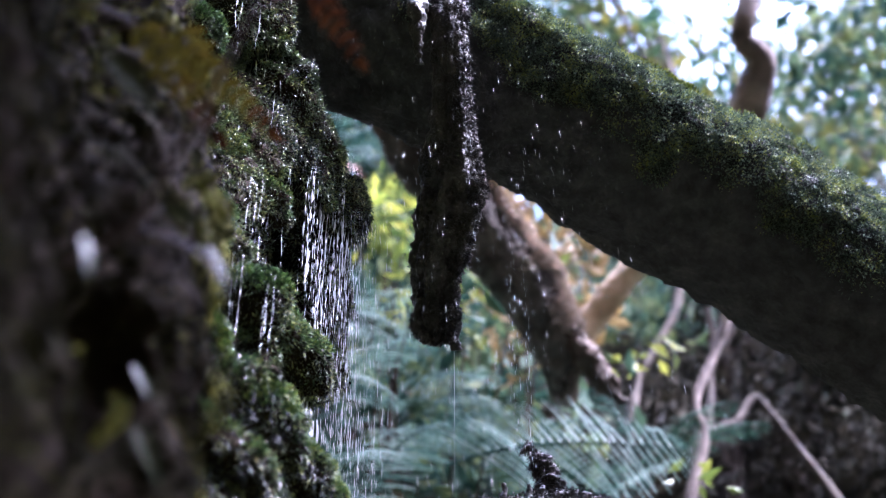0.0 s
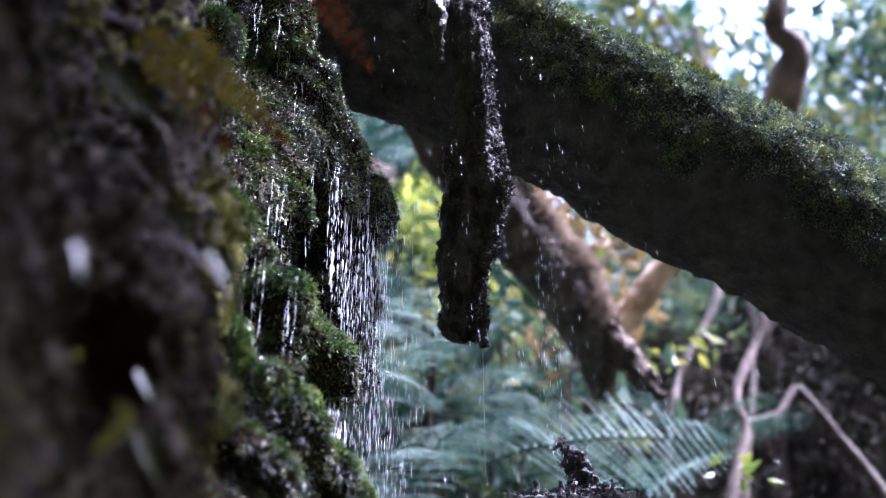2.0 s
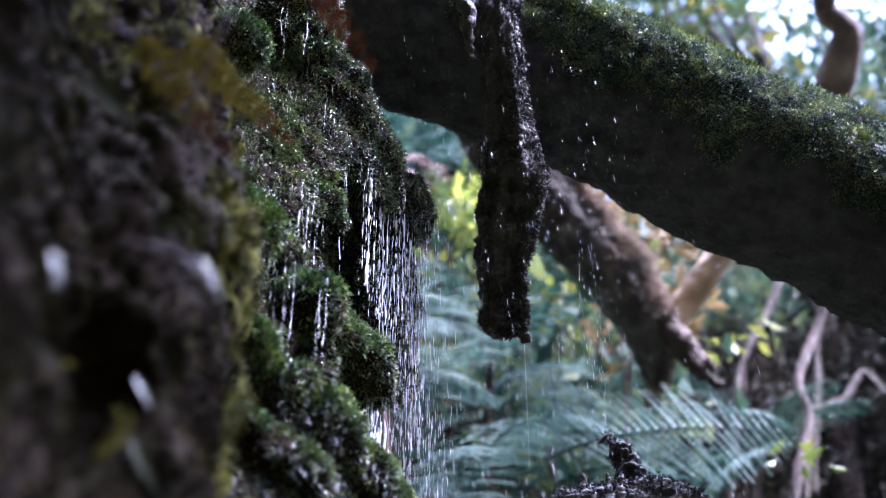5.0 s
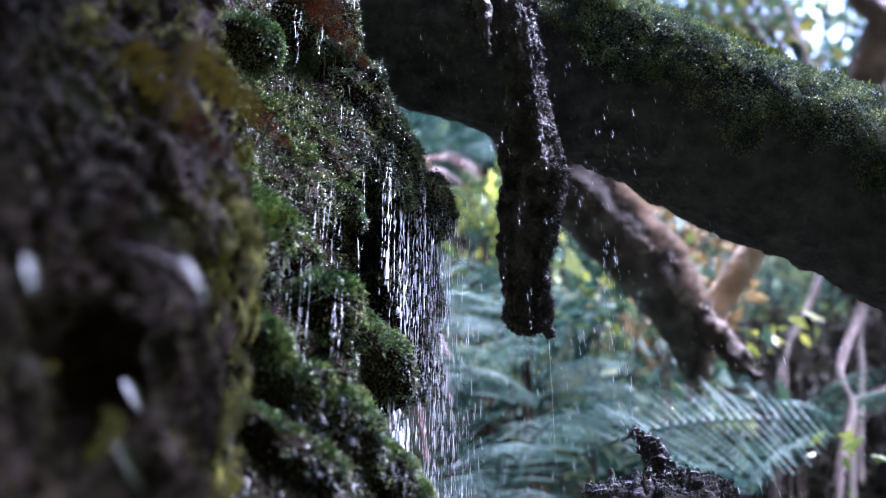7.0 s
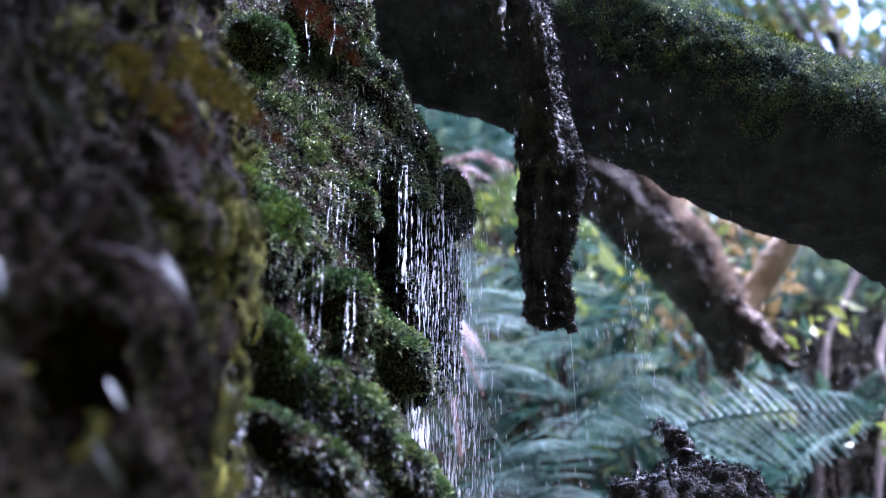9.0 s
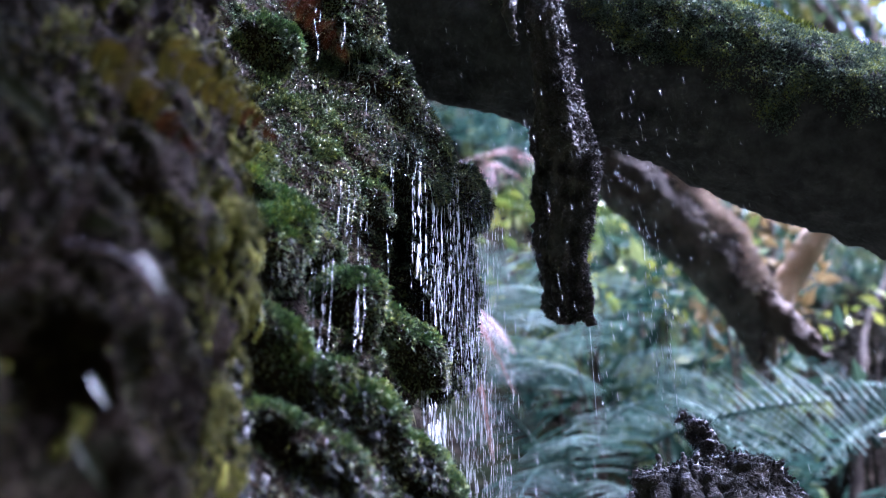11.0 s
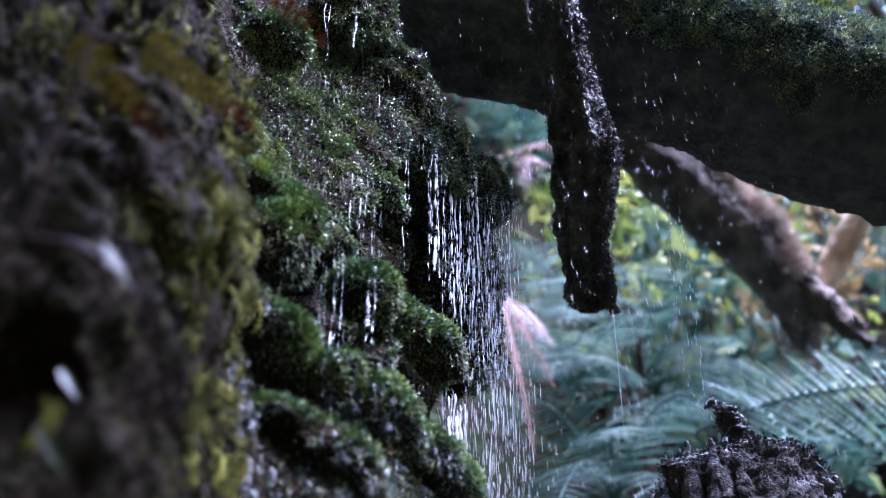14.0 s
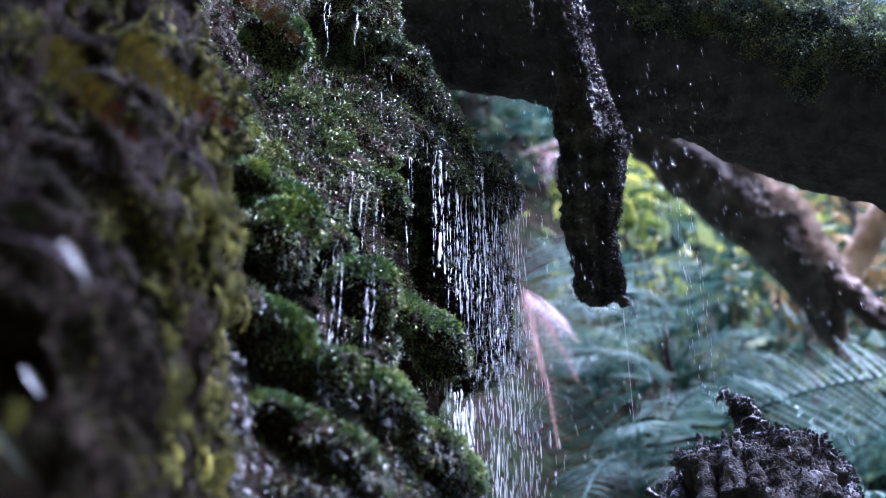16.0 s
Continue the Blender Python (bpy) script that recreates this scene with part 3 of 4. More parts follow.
# long strands that hang free off the near edge
edge = near_zone & (cv[:, 1] > 1.3) & (cn[:, 0] > 0.3)
tuft = np.clip(fbm(cv, 0.05, 2, 27) - 0.05, 0, 1) * edge
pick = rng.choice(len(cv), 900, p=tuft / tuft.sum())
hang = []
for p in cv[pick]:
    h = rng.uniform(0.015, 0.06)
    z = np.linspace(0, 1, 6)
    line = p + np.stack([0.012 * np.sin(3 * z) + 0.006 * rng.normal() * z, 0.006 * rng.normal() * z, -h * z], 1)
    hang.append((line, np.linspace(0.0026, 0.0009, 6) * (1 + 0.3 * np.sin(40 * z))))
strand = part("moss_strands", raw_mesh("moss_strands", *strands(hang, 4), MOSS_NEAR), cliff)
tagged(strand, "drooping moss threads", "", "", "stuff")
# small wet stones and clods in the lower face, shining with running water
ico = np.array([(0, -0.53, 0.85), (0, 0.53, 0.85), (0, -0.53, -0.85), (0, 0.53, -0.85), (0.85, 0, 0.53), (0.85, 0, -0.53), (-0.85, 0, 0.53), (-0.85, 0, -0.53), (-0.53, 0.85, 0), (0.53, 0.85, 0), (-0.53, -0.85, 0), (0.53, -0.85, 0)])
icf = np.array([(0, 4, 1), (0, 1, 6), (0, 6, 10), (0, 10, 11), (0, 11, 4), (3, 2, 5), (3, 5, 9), (3, 9, 8), (3, 8, 7), (3, 7, 2), (4, 11, 5), (4, 5, 9), (4, 9, 1), (1, 9, 8), (1, 8, 6), (6, 8, 7), (6, 7, 10), (10, 7, 2), (10, 2, 11), (11, 2, 5)])
w = (cv[:, 1] > 1.66) * (cv[:, 1] < 2.3) * ledge_face * facing * np.clip(0.3 + 1.5 * fbm(cv, 0.06, 2, 25), 0.02, 1)
dp, dn = scatter(cv, cn, 9000, w)
drip = part("drip_moss", moss_leaves("drip_moss", dp, dn, 0.013, 0.0035, MOSS_WET, 1.6, 0.5), cliff)
tagged(drip, "black wet shining moss strands", "", "", "stuff")
mp, mn = scatter(cv, cn, 500, w)
sz = rng.uniform(0.005, 0.014, (len(mp), 1, 1)) * rng.uniform(0.5, 1.5, (len(mp), 1, 3)) * rng.uniform(0.8, 1.2, (len(mp), 12, 3))
sv = (ico[None] * sz + (mp - mn * sz[:, 0, :1] * 0.6)[:, None]).reshape(-1, 3)
stones = part("wet_stones", raw_mesh("wet_stones", sv, (icf[None] + 12 * np.arange(len(mp))[:, None, None]).reshape(-1, 3), WET_STONE), cliff)
tagged(stones, "dark wet shining stones and clods", "", "", "stuff")
# beads of water on the moss
w = far_zone * np.clip(facing + 0.3 * (cv[:, 1] > 2.3), 0, 1) * proud * (1 - 0.8 * ledge_face) * (0.3 + (cv[:, 1] > 1.95) + 5.0 * (cv[:, 1] > 2.2) * (cv[:, 2] > 2.6)) * np.clip(0.2 + 2.2 * fbm(cv, 0.05, 2, 28), 0.03, 2)
# a patch of running water on the upper face
w = w + 1.2 * np.exp(-(np.linalg.norm(cv - np.array([-0.235, 1.93, 2.48]), axis=1) / 0.022) ** 2) * w.max()
mp, mn = scatter(cv, cn, 26000, w)
bead = np.array([(1, 0, 0), (-1, 0, 0), (0, 1, 0), (0, -1, 0), (0, 0, 0.8), (0, 0, -1.8)], float)
bf = np.array([(0, 2, 4), (2, 1, 4), (1, 3, 4), (3, 0, 4), (2, 0, 5), (1, 2, 5), (3, 1, 5), (0, 3, 5)])
bs = 0.0004 + 0.001 * rng.uniform(0, 1, len(mp)) ** 3
bv = (bead[None] * bs[:, None, None] + (mp + mn * 0.007)[:, None]).reshape(-1, 3)
beads = part("water_beads", raw_mesh("water_beads", bv, (bf[None] + 6 * np.arange(len(mp))[:, None, None]).reshape(-1, 3), BEAD), cliff)
tagged(beads, "beads of water on moss", "", "", "stuff")

# ---- the mossy fallen log overhead ----
LOG = [(-1.1, 2.44, 3.76, 0.19), (-0.332, 2.515, 3.54, 0.2), (-0.046, 2.531, 3.459, 0.2), (0.164, 2.557, 3.393, 0.205), (0.37, 2.593, 3.331, 0.21),
       (0.711, 2.674, 3.222, 0.217), (1.138, 2.792, 3.061, 0.225), (1.701, 2.974, 2.802, 0.235), (2.47, 3.237, 2.458, 0.25), (4.2, 3.9, 1.6, 0.27)]
LOG_ROUGH = [(0.16, 0.013, 3), (0.04, 0.009, 4), (0.015, 0.004, 5)]
log = thing("fallen_log", "thick dark fallen log with a mossy upper side", "log")


def keeled(a, s):
    """A blunt ridge along the side of the log, with a flat above it."""
    at = 1.55 + 0.5 * np.clip((s - 0.38) / 0.25, 0, 1)
    return 1 + 0.055 * np.exp(-((a - at) / 0.2) ** 2) - 0.03 * np.exp(-((a - at + 0.6) / 0.3) ** 2)


part("bark", tube_mesh("bark", LOG, 500, 110, BARK, LOG_ROUGH, keeled), log)
lp, ln = tube_skin(LOG, 900, 180, LOG_ROUGH, keeled)
lit = ln[:, 2] * 0.8 - ln[:, 1] * np.clip(0.28 + 0.5 * lp[:, 0], 0, 0.85) + fbm(lp, 0.12, 3, 31) * 0.3
w = np.clip((lit + 0.02) * 5.0, 0.0, 1) * np.clip(0.7 + 1.3 * fbm(lp, 0.03, 3, 32), 0.35, 1.2) * (lp[:, 0] > -0.3) * (lp[:, 0] < 2.0)
mp, mn = scatter(lp, ln, 340000, w)
log_moss = part("log_moss", moss_leaves("log_moss", mp + mn * 0.005, mn, 0.0085, 0.0034, MOSS_PALE, 0.7, 0.7), log)
tagged(log_moss, "grey-green moss", "", "", "stuff")
w = np.clip(1 - np.abs(ln[:, 2] - 0.72) / 0.25, 0, 1) * np.clip(-ln[:, 1] + 0.4, 0, 1) * np.clip(0.2 + 1.8 * fbm(lp, 0.1, 2, 36), 0, 1) * (lp[:, 0] > 0.2) * (lp[:, 0] < 2.0)
mp, mn = scatter(lp, ln, 16000, w)
tagged(part("rim_moss", moss_leaves("rim_moss", mp + mn * 0.005, mn, 0.016, 0.004, MOSS_RIM, -0.1, 0.6), log), "yellow-green moss along its crest", "", "", "stuff")

# ---- the broken branch that hangs from it ----
STICK = [(0.27, 2.45, 3.52, 0.06), (0.258, 2.33, 3.34, 0.048), (0.262, 2.30, 3.21, 0.042), (0.271, 2.345, 3.085, 0.038), (0.280, 2.415, 2.982, 0.050), (0.281, 2.465, 2.925, 0.064),
         (0.289, 2.513, 2.884, 0.071), (0.289, 2.546, 2.846, 0.070), (0.279, 2.60, 2.785, 0.059), (0.274, 2.66, 2.715, 0.054), (0.277, 2.712, 2.655, 0.046), (0.284, 2.74, 2.622, 0.030)]
stick = thing("hanging_branch", "black wet rotten branch stub hanging from the log", "branch")


def ridged(a, s):
    """Long grooves down the rotten wood."""
    return 1 + 0.07 * np.sin(5 * a + 6 * s) + 0.05 * np.sin(11 * a - 9 * s) + 0.12 * np.exp(-((s - 0.55) / 0.1) ** 2) * np.cos(a + 1.2)


WOOD_ROUGH = [(0.05, 0.008, 6), (0.02, 0.005, 7), (0.008, 0.003, 8)]
part("wood", tube_mesh("wood", STICK, 260, 96, WET_WOOD, WOOD_ROUGH, ridged), stick)
part("splinter", tube_mesh("splinter", [(0.315, 2.66, 2.72, 0.014), (0.318, 2.70, 2.675, 0.017), (0.325, 2.735, 2.635, 0.013), (0.329, 2.75, 2.612, 0.005)], 40, 20, WET_WOOD, [(0.02, 0.008, 9)]), stick)
part("root", tube_mesh("root", [(0.20, 2.40, 3.36, 0.02), (0.19, 2.26, 3.20, 0.017), (0.193, 2.275, 3.12, 0.013), (0.201, 2.312, 3.067, 0.004)], 50, 20, WET_WOOD, [(0.03, 0.01, 10), (0.01, 0.004, 11)]), stick)
sp, sn = tube_skin(STICK, 420, 140, WOOD_ROUGH, ridged)
w = np.clip(0.1 + sn[:, 0] * 0.4 - 0.35 * sn[:, 1] + 0.9 * fbm(sp, 0.04, 3, 33), 0, 1) * (sp[:, 2] < 3.3)
mp, mn = scatter(sp, sn, 30000, w)
crumbs = part("crumbled_wood", moss_leaves("crumbled_wood", mp - mn * 0.002, mn, 0.007, 0.004, WET_WOOD, 0.3, 0.8), stick)
tagged(crumbs, "crumbling wet wood fibres", "", "", "stuff")

# ---- the rotten stump ----
STUMP = [(0.58, 3.1, -0.1, 0.3), (0.58, 3.1, 1.2, 0.24), (0.58, 3.09, 2.0, 0.215), (0.58, 3.08, 2.24, 0.2), (0.58, 3.08, 2.34, 0.185), (0.58, 3.08, 2.37, 0.12)]
STUMP_ROUGH = [(0.1, 0.025, 11), (0.03, 0.013, 12), (0.01, 0.005, 13)]


def fluted(a, s):
    """Upright ribs of rotten wood round the stump."""
    return 1 + 0.04 * np.sin(5 * a + 1.0) + 0.035 * np.sin(11 * a + 9 * s) + 0.03 * np.sin(23 * a - 7 * s)


stump = thing("rotten_stump", "black rotten broken-off tree stump with a jagged top", "stump")
part("trunk", tube_mesh("trunk", STUMP, 160, 96, WET_WOOD, STUMP_ROUGH, fluted), stump)
tp, tn = tube_skin(STUMP, 300, 120, STUMP_ROUGH, fluted)
mp, mn = scatter(tp, tn, 14000, (tp[:, 2] > 1.7).astype(float))
crumbs = part("crumbled_wood", moss_leaves("crumbled_wood", mp, mn, 0.007, 0.005, WET_WOOD, -0.2, 0.8), stump)
tagged(crumbs, "crumbling wet wood fibres", "", "", "stuff")
TOOTH = [(0.57, 3.03, 2.2, 0.065), (0.58, 3.02, 2.33, 0.052), (0.578, 3.02, 2.42, 0.040), (0.568, 3.01, 2.475, 0.026), (0.548, 3.0, 2.505, 0.011), (0.52, 2.985, 2.525, 0.004)]
TOOTH_ROUGH = [(0.04, 0.02, 14), (0.014, 0.009, 15), (0.006, 0.003, 16)]
splinter = part("splinter", tube_mesh("splinter", TOOTH, 110, 56, WET_WOOD, TOOTH_ROUGH), stump)
tp, tn = tube_skin(TOOTH, 160, 60, TOOTH_ROUGH)
mp, mn = scatter(tp, tn, 3500)
tagged(part("fibre", moss_leaves("fibre", mp, mn, 0.005, 0.003, WET_WOOD, -0.4, 0.7), splinter), "", "", "", "stuff")
for k in range(20):
    a = rng.uniform(0, 2 * np.pi)
    o = np.array([0.57 + 0.19 * np.cos(a), 3.07 + 0.18 * np.sin(a), 2.2])
    h = rng.uniform(0.08, 0.19)
    part("splinter", tube_mesh("splinter", [(*o, 0.026), (*(o + (0, 0, h * 0.6)), 0.015), (*(o + (rng.normal(0, 0.02), 0, h)), 0.003)], 30, 14, WET_WOOD, [(0.03, 0.008, 30 + k), (0.01, 0.004, 40 + k)]), stump)

# ---- the leaning dead trunk behind ----
FARLOG = [(-0.6, 4.1, 6.6, 0.2), (0.275, 4.748, 5.575, 0.165), (0.61, 4.987, 5.163, 0.155), (0.919, 5.173, 4.886, 0.14), (1.06, 5.31, 4.66, 0.10), (1.10, 5.40, 4.53, 0.05), (1.11, 5.45, 4.46, 0.02)]
far_log = thing("leaning_trunk", "brown shaggy dead trunk leaning across, broken off at its foot", "trunk")
part("bark", tube_mesh("bark", FARLOG, 140, 48, FAR_BARK, [(0.12, 0.016, 16), (0.035, 0.008, 17)]), far_log)
fp, fq = tube_skin(FARLOG, 500, 60, [(0.12, 0.016, 16), (0.035, 0.008, 17)])
# pale fibres kept to the upper right side, painting the light that falls there
w = np.clip(-0.15 + 0.8 * fq[:, 2] + 0.6 * fq[:, 0] + 0.5 * fbm(fp, 0.15, 2, 41), 0.0, 1) * (fp[:, 0] > 0.1)
mp, mn = scatter(fp, fq, 60000, w)
shag = part("shag", moss_leaves("shag", mp, mn, 0.045, 0.005, SHAG, 0.3, 0.8), far_log)
tagged(shag, "pinkish-brown shaggy fibres, paler than the bark to paint the lit side", "", "", "stuff")
w = np.exp(-(((fp[:, 0] - 0.80) / 0.09) ** 2)) * np.clip(fq[:, 2] - 0.2, 0, 1)
mp, mn = scatter(fp, fq, 900, w)
tagged(part("tuft", moss_leaves("tuft", mp, mn, 0.09, 0.008, LEAF_TAN, -0.8, 0.5), far_log), "straw-yellow tuft of dry fibres", "", "", "stuff")
LIMB = [(1.04, 5.34, 4.72, 0.04), (1.20, 5.85, 5.02, 0.055), (1.30, 6.02, 5.19, 0.066), (1.40, 5.95, 5.32, 0.07), (1.50, 5.85, 5.43, 0.07), (1.63, 5.73, 5.58, 0.068), (1.80, 5.56, 5.77, 0.065), (2.1, 5.3, 6.1, 0.06)]
part("limb", tube_mesh("limb", LIMB, 80, 24, TAN, [(0.1, 0.012, 26), (0.03, 0.006, 27)]), far_log, "pale tan limb")
SPUR = [(0.95, 5.16, 4.86, 0.10), (1.13, 5.28, 4.67, 0.08), (1.28, 5.36, 4.53, 0.055), (1.39, 5.41, 4.43, 0.022)]
part("splinter", tube_mesh("splinter", SPUR, 50, 24, TRUNK, [(0.06, 0.02, 18), (0.02, 0.008, 19)]), far_log)


# ---- ferns ----
def pinna_arrays(teeth=12):
    """A narrow toothed leaflet, 1 m long along +x, lying in the x-y plane and curving down; vertices and triangles."""
    v, f = [], []
    for j in range(teeth):
        a, b = j / teeth, (j + 0.86) / teeth
        wide = 0.044 * (1 - a) ** 0.6 + 0.006
        for s in (-1, 1):
            k = len(v)
            v += [(a, 0, -0.28 * a * a), (b, 0, -0.28 * b * b), (b + 0.03, s * wide, -0.28 * b * b - 0.25 * wide), (a + 0.06, s * wide * 0.92, -0.28 * a * a - 0.25 * wide)]
            q = (k, k + 1, k + 2, k + 3) if s > 0 else (k + 3, k + 2, k + 1, k)
            f += [(q[0], q[1], q[2]), (q[0], q[2], q[3])]
    return np.array(v), np.array(f)


PV, PF = pinna_arrays()


def frond_lines(base, tip, sag, pairs, reach, face):
    """The midrib of a frond and, pair by pair, its way, side, normal and leaflet length. face: where the blade's upper side looks."""
    base, tip = np.array(base, float), np.array(tip, float)
    t = np.linspace(0, 1, pairs)
    rib = base + (tip - base) * t[:, None] + np.array([0, 0, 1.0]) * (sag * 4 * t * (1 - t) * (1 - 0.35 * t))[:, None]
    d = unit(np.gradient(rib, axis=0))
    side = unit(np.cross(d, np.array(face, float)))
    up = np.cross(side, d)
    size = reach * np.sin(np.pi * np.clip(t * 0.9 + 0.1, 0, 1)) ** 0.6
    return rib, d, side, up, size


def fern(label, base, tips, mats, reach=0.26, pairs=24, sag=0.22, face=(0, -0.55, 0.8), rib_mat=None, sweep=(0.4, 0.4), far=False, slim=1.0):
    """A fern: fronds, each a midrib with a blade of toothed leaflets on both sides."""
    plant = thing("fern", label, "fern", "", "ferns on the slope", base)
    shared = {}
    for k, tip in enumerate(tips):
        rel = np.subtract(tip, base)
        mat = mats[k % len(mats)]
        fc = np.array(face) + rng.normal(0, 0.25, 3)
        rib, d, side, up, size = frond_lines((0, 0, 0), rel, sag * np.linalg.norm(rel), pairs, reach * rng.uniform(0.85, 1.12), fc)
        frond = part("frond", raw_mesh("frond", *strands([(rib, np.linspace(0.008, 0.002, len(rib)))]), rib_mat or FERN), plant)
        vs, fs, n = [], [], 0
        for i in range(4, len(rib)):
            for s in (-1, 1):
                x = unit(side[i] * s + d[i] * (sweep[s > 0] + rng.uniform(-0.08, 0.08)) + rng.normal(0, 0.06, 3))
                z = unit(up[i] - x * (up[i] @ x))
                y = np.cross(z, x)
                m = np.stack([x, y * slim, z], 1) * size[i] * rng.uniform(0.9, 1.06)
                if not far:
                    if mat not in shared:
                        shared[mat] = raw_mesh("leaflet", PV, PF, mat, False)
                    ob = part("leaflet", shared[mat], frond)
                    ob.matrix_local = Matrix.Translation(rib[i]) @ Matrix([list(r) for r in m]).to_4x4()
                else:
                    vs.append(PV @ m.T + rib[i])
                    fs.append(PF + n)
                    n += len(PV)
        if far:
            tagged(part("blade", raw_mesh("blade", np.vstack(vs), np.vstack(fs), mat, False), frond), "", "", "", "stuff")
    return plant


GREEN_FERN = "blue-green tree fern with long arching feathery fronds"
# the pale frond beyond the stump, its wet sheen painted into the leaf colour
fern(GREEN_FERN, (0.60, 5.36, 4.02), [(1.57, 5.13, 4.01)], [FERN_SHEEN], 0.33, 28, 0.09, (0.05, -0.95, 0.05), sweep=(-0.7, 0.9), slim=0.62)
fern(GREEN_FERN, (1.15, 5.6, 3.75), [(0.64, 5.05, 4.05)], [FERN_TEAL], 0.2, 22, 0.25, (0.1, -0.6, 0.75))
fern(GREEN_FERN, (1.9, 5.7, 3.3), [(0.95, 5.3, 3.62), (1.45, 5.0, 3.55), (2.1, 5.1, 3.7), (2.5, 5.2, 3.6)], [FERN], 0.26)
fern(GREEN_FERN, (0.25, 6.0, 4.1), [(0.85, 5.4, 4.35), (0.62, 5.1, 4.05), (-0.1, 5.1, 4.1), (0.3, 4.95, 3.75), (0.05, 5.0, 3.5), (0.6, 5.2, 3.5)], [FERN, FERN_TEAL], 0.24)
fern(GREEN_FERN, (0.35, 6.6, 5.1), [(0.75, 5.7, 5.15), (0.2, 5.6, 5.3), (-0.15, 5.6, 4.95), (0.45, 5.5, 4.75), (0.9, 5.8, 4.75), (0.1, 5.5, 4.6)], [FERN, FERN, LEAF_YELLOW], 0.25)
fern(GREEN_FERN, (0.2, 6.3, 5.25), [(-0.15, 5.6, 5.35), (0.08, 5.5, 5.0), (0.35, 5.6, 4.95), (0.12, 5.45, 4.7), (0.5, 5.7, 5.25), (-0.2, 5.6, 4.9)], [FERN_TEAL], 0.24)
fern(GREEN_FERN, (0.1, 5.9, 4.6), [(-0.15, 5.3, 4.6), (0.2, 5.2, 4.45), (0.4, 5.3, 4.6), (0.05, 5.15, 4.2), (0.35, 5.2, 4.25)], [FERN_TEAL, FERN], 0.22)
fern(GREEN_FERN, (1.3, 6.6, 4.3), [(0.9, 5.8, 4.5), (1.5, 5.8, 4.4), (1.8, 5.9, 4.5), (1.1, 5.6, 4.1)], [FERN_TEAL, FERN], 0.24)
fern(GREEN_FERN, (1.0, 6.9, 4.9), [(0.55, 6.0, 5.0), (1.25, 6.0, 5.15), (0.9, 5.9, 4.75), (1.5, 6.2, 4.9), (0.3, 6.2, 4.7)], [FERN_TEAL, FERN], 0.25)
fern(GREEN_FERN, (1.95, 7.3, 5.2), [(1.5, 6.5, 5.3), (2.2, 6.4, 5.2), (1.8, 6.3, 4.9), (2.5, 6.7, 5.3)], [FERN, LEAF], 0.25)
fern("yellow-green fern with drooping fronds", (0.2, 6.6, 6.2), [(0.4, 5.8, 6.1), (0.0, 5.7, 5.85), (0.25, 5.6, 5.55), (0.6, 5.8, 5.7)], [LEAF_YELLOW], 0.22)
fern("dead fern with limp pinkish-brown hanging fronds", (-0.14, 5.1, 4.62), [(-0.02, 5.0, 3.75), (0.07, 5.0, 4.05), (0.0, 4.95, 4.2), (0.08, 4.95, 4.2), (-0.06, 4.9, 4.0), (0.05, 5.0, 4.3)], [LEAF_DEAD, LEAF_PINK], 0.075, 30, 0.1, rib_mat=LEAF_DEAD, sweep=(0.9, 0.9))
fern("dead fern with limp pinkish-brown hanging fronds", (0.0, 5.3, 5.6), [(0.13, 4.9, 5.1), (0.0, 4.9, 5.0)], [LEAF_DEAD], 0.07, 30, 0.05, rib_mat=TRUNK)


# ---- shrubs and trees ----
def leaf_cloud(at, radii, n, size, mat, name="crown", clumps=14):
    """An uneven crown of separate leaves gathered in clumps, with gaps."""
    c = unit(rng.normal(0, 1, (clumps, 3))) * rng.uniform(0.3, 1.0, (clumps, 1)) ** 0.5
    k = rng.integers(0, clumps, n)
    p = (c[k] + rng.normal(0, 0.22, (n, 3))) * np.array(radii) + np.array(at)
    along = rng.normal(0, 1, (n, 3)) + np.array([0, 0, -0.3])
    side = np.cross(along, rng.normal(0, 0.6, (n, 3)) + np.array([0, 0, 1.0]))
    s = rng.uniform(0.6, 1.4, n) * size
    return leaves_mesh(name, p, along, side, s, s * 0.45, mat)


def shrub(label, at, radii, n, size, mat):
    base = (at[0], at[1] + 0.9, float(ground_height(at[0], at[1] + 0.9)) - 0.05)
    plant = thing("shrub", label, "shrub", "", "shrubs on the slope", base)
    rel = np.subtract(at, base)
    for k in range(4):
        e = rel + rng.normal(0, 0.35, 3) * np.array(radii)
        line = curve_points([(0, 0, -0.1), e * 0.5 + rng.normal(0, 0.06, 3), e], 12)
        part("stem", raw_mesh("stem", *strands([(line, np.linspace(0.012, 0.004, 12))]), TRUNK), plant)
    part("crown", leaf_cloud(rel, radii, n, size, mat), plant)
    return plant


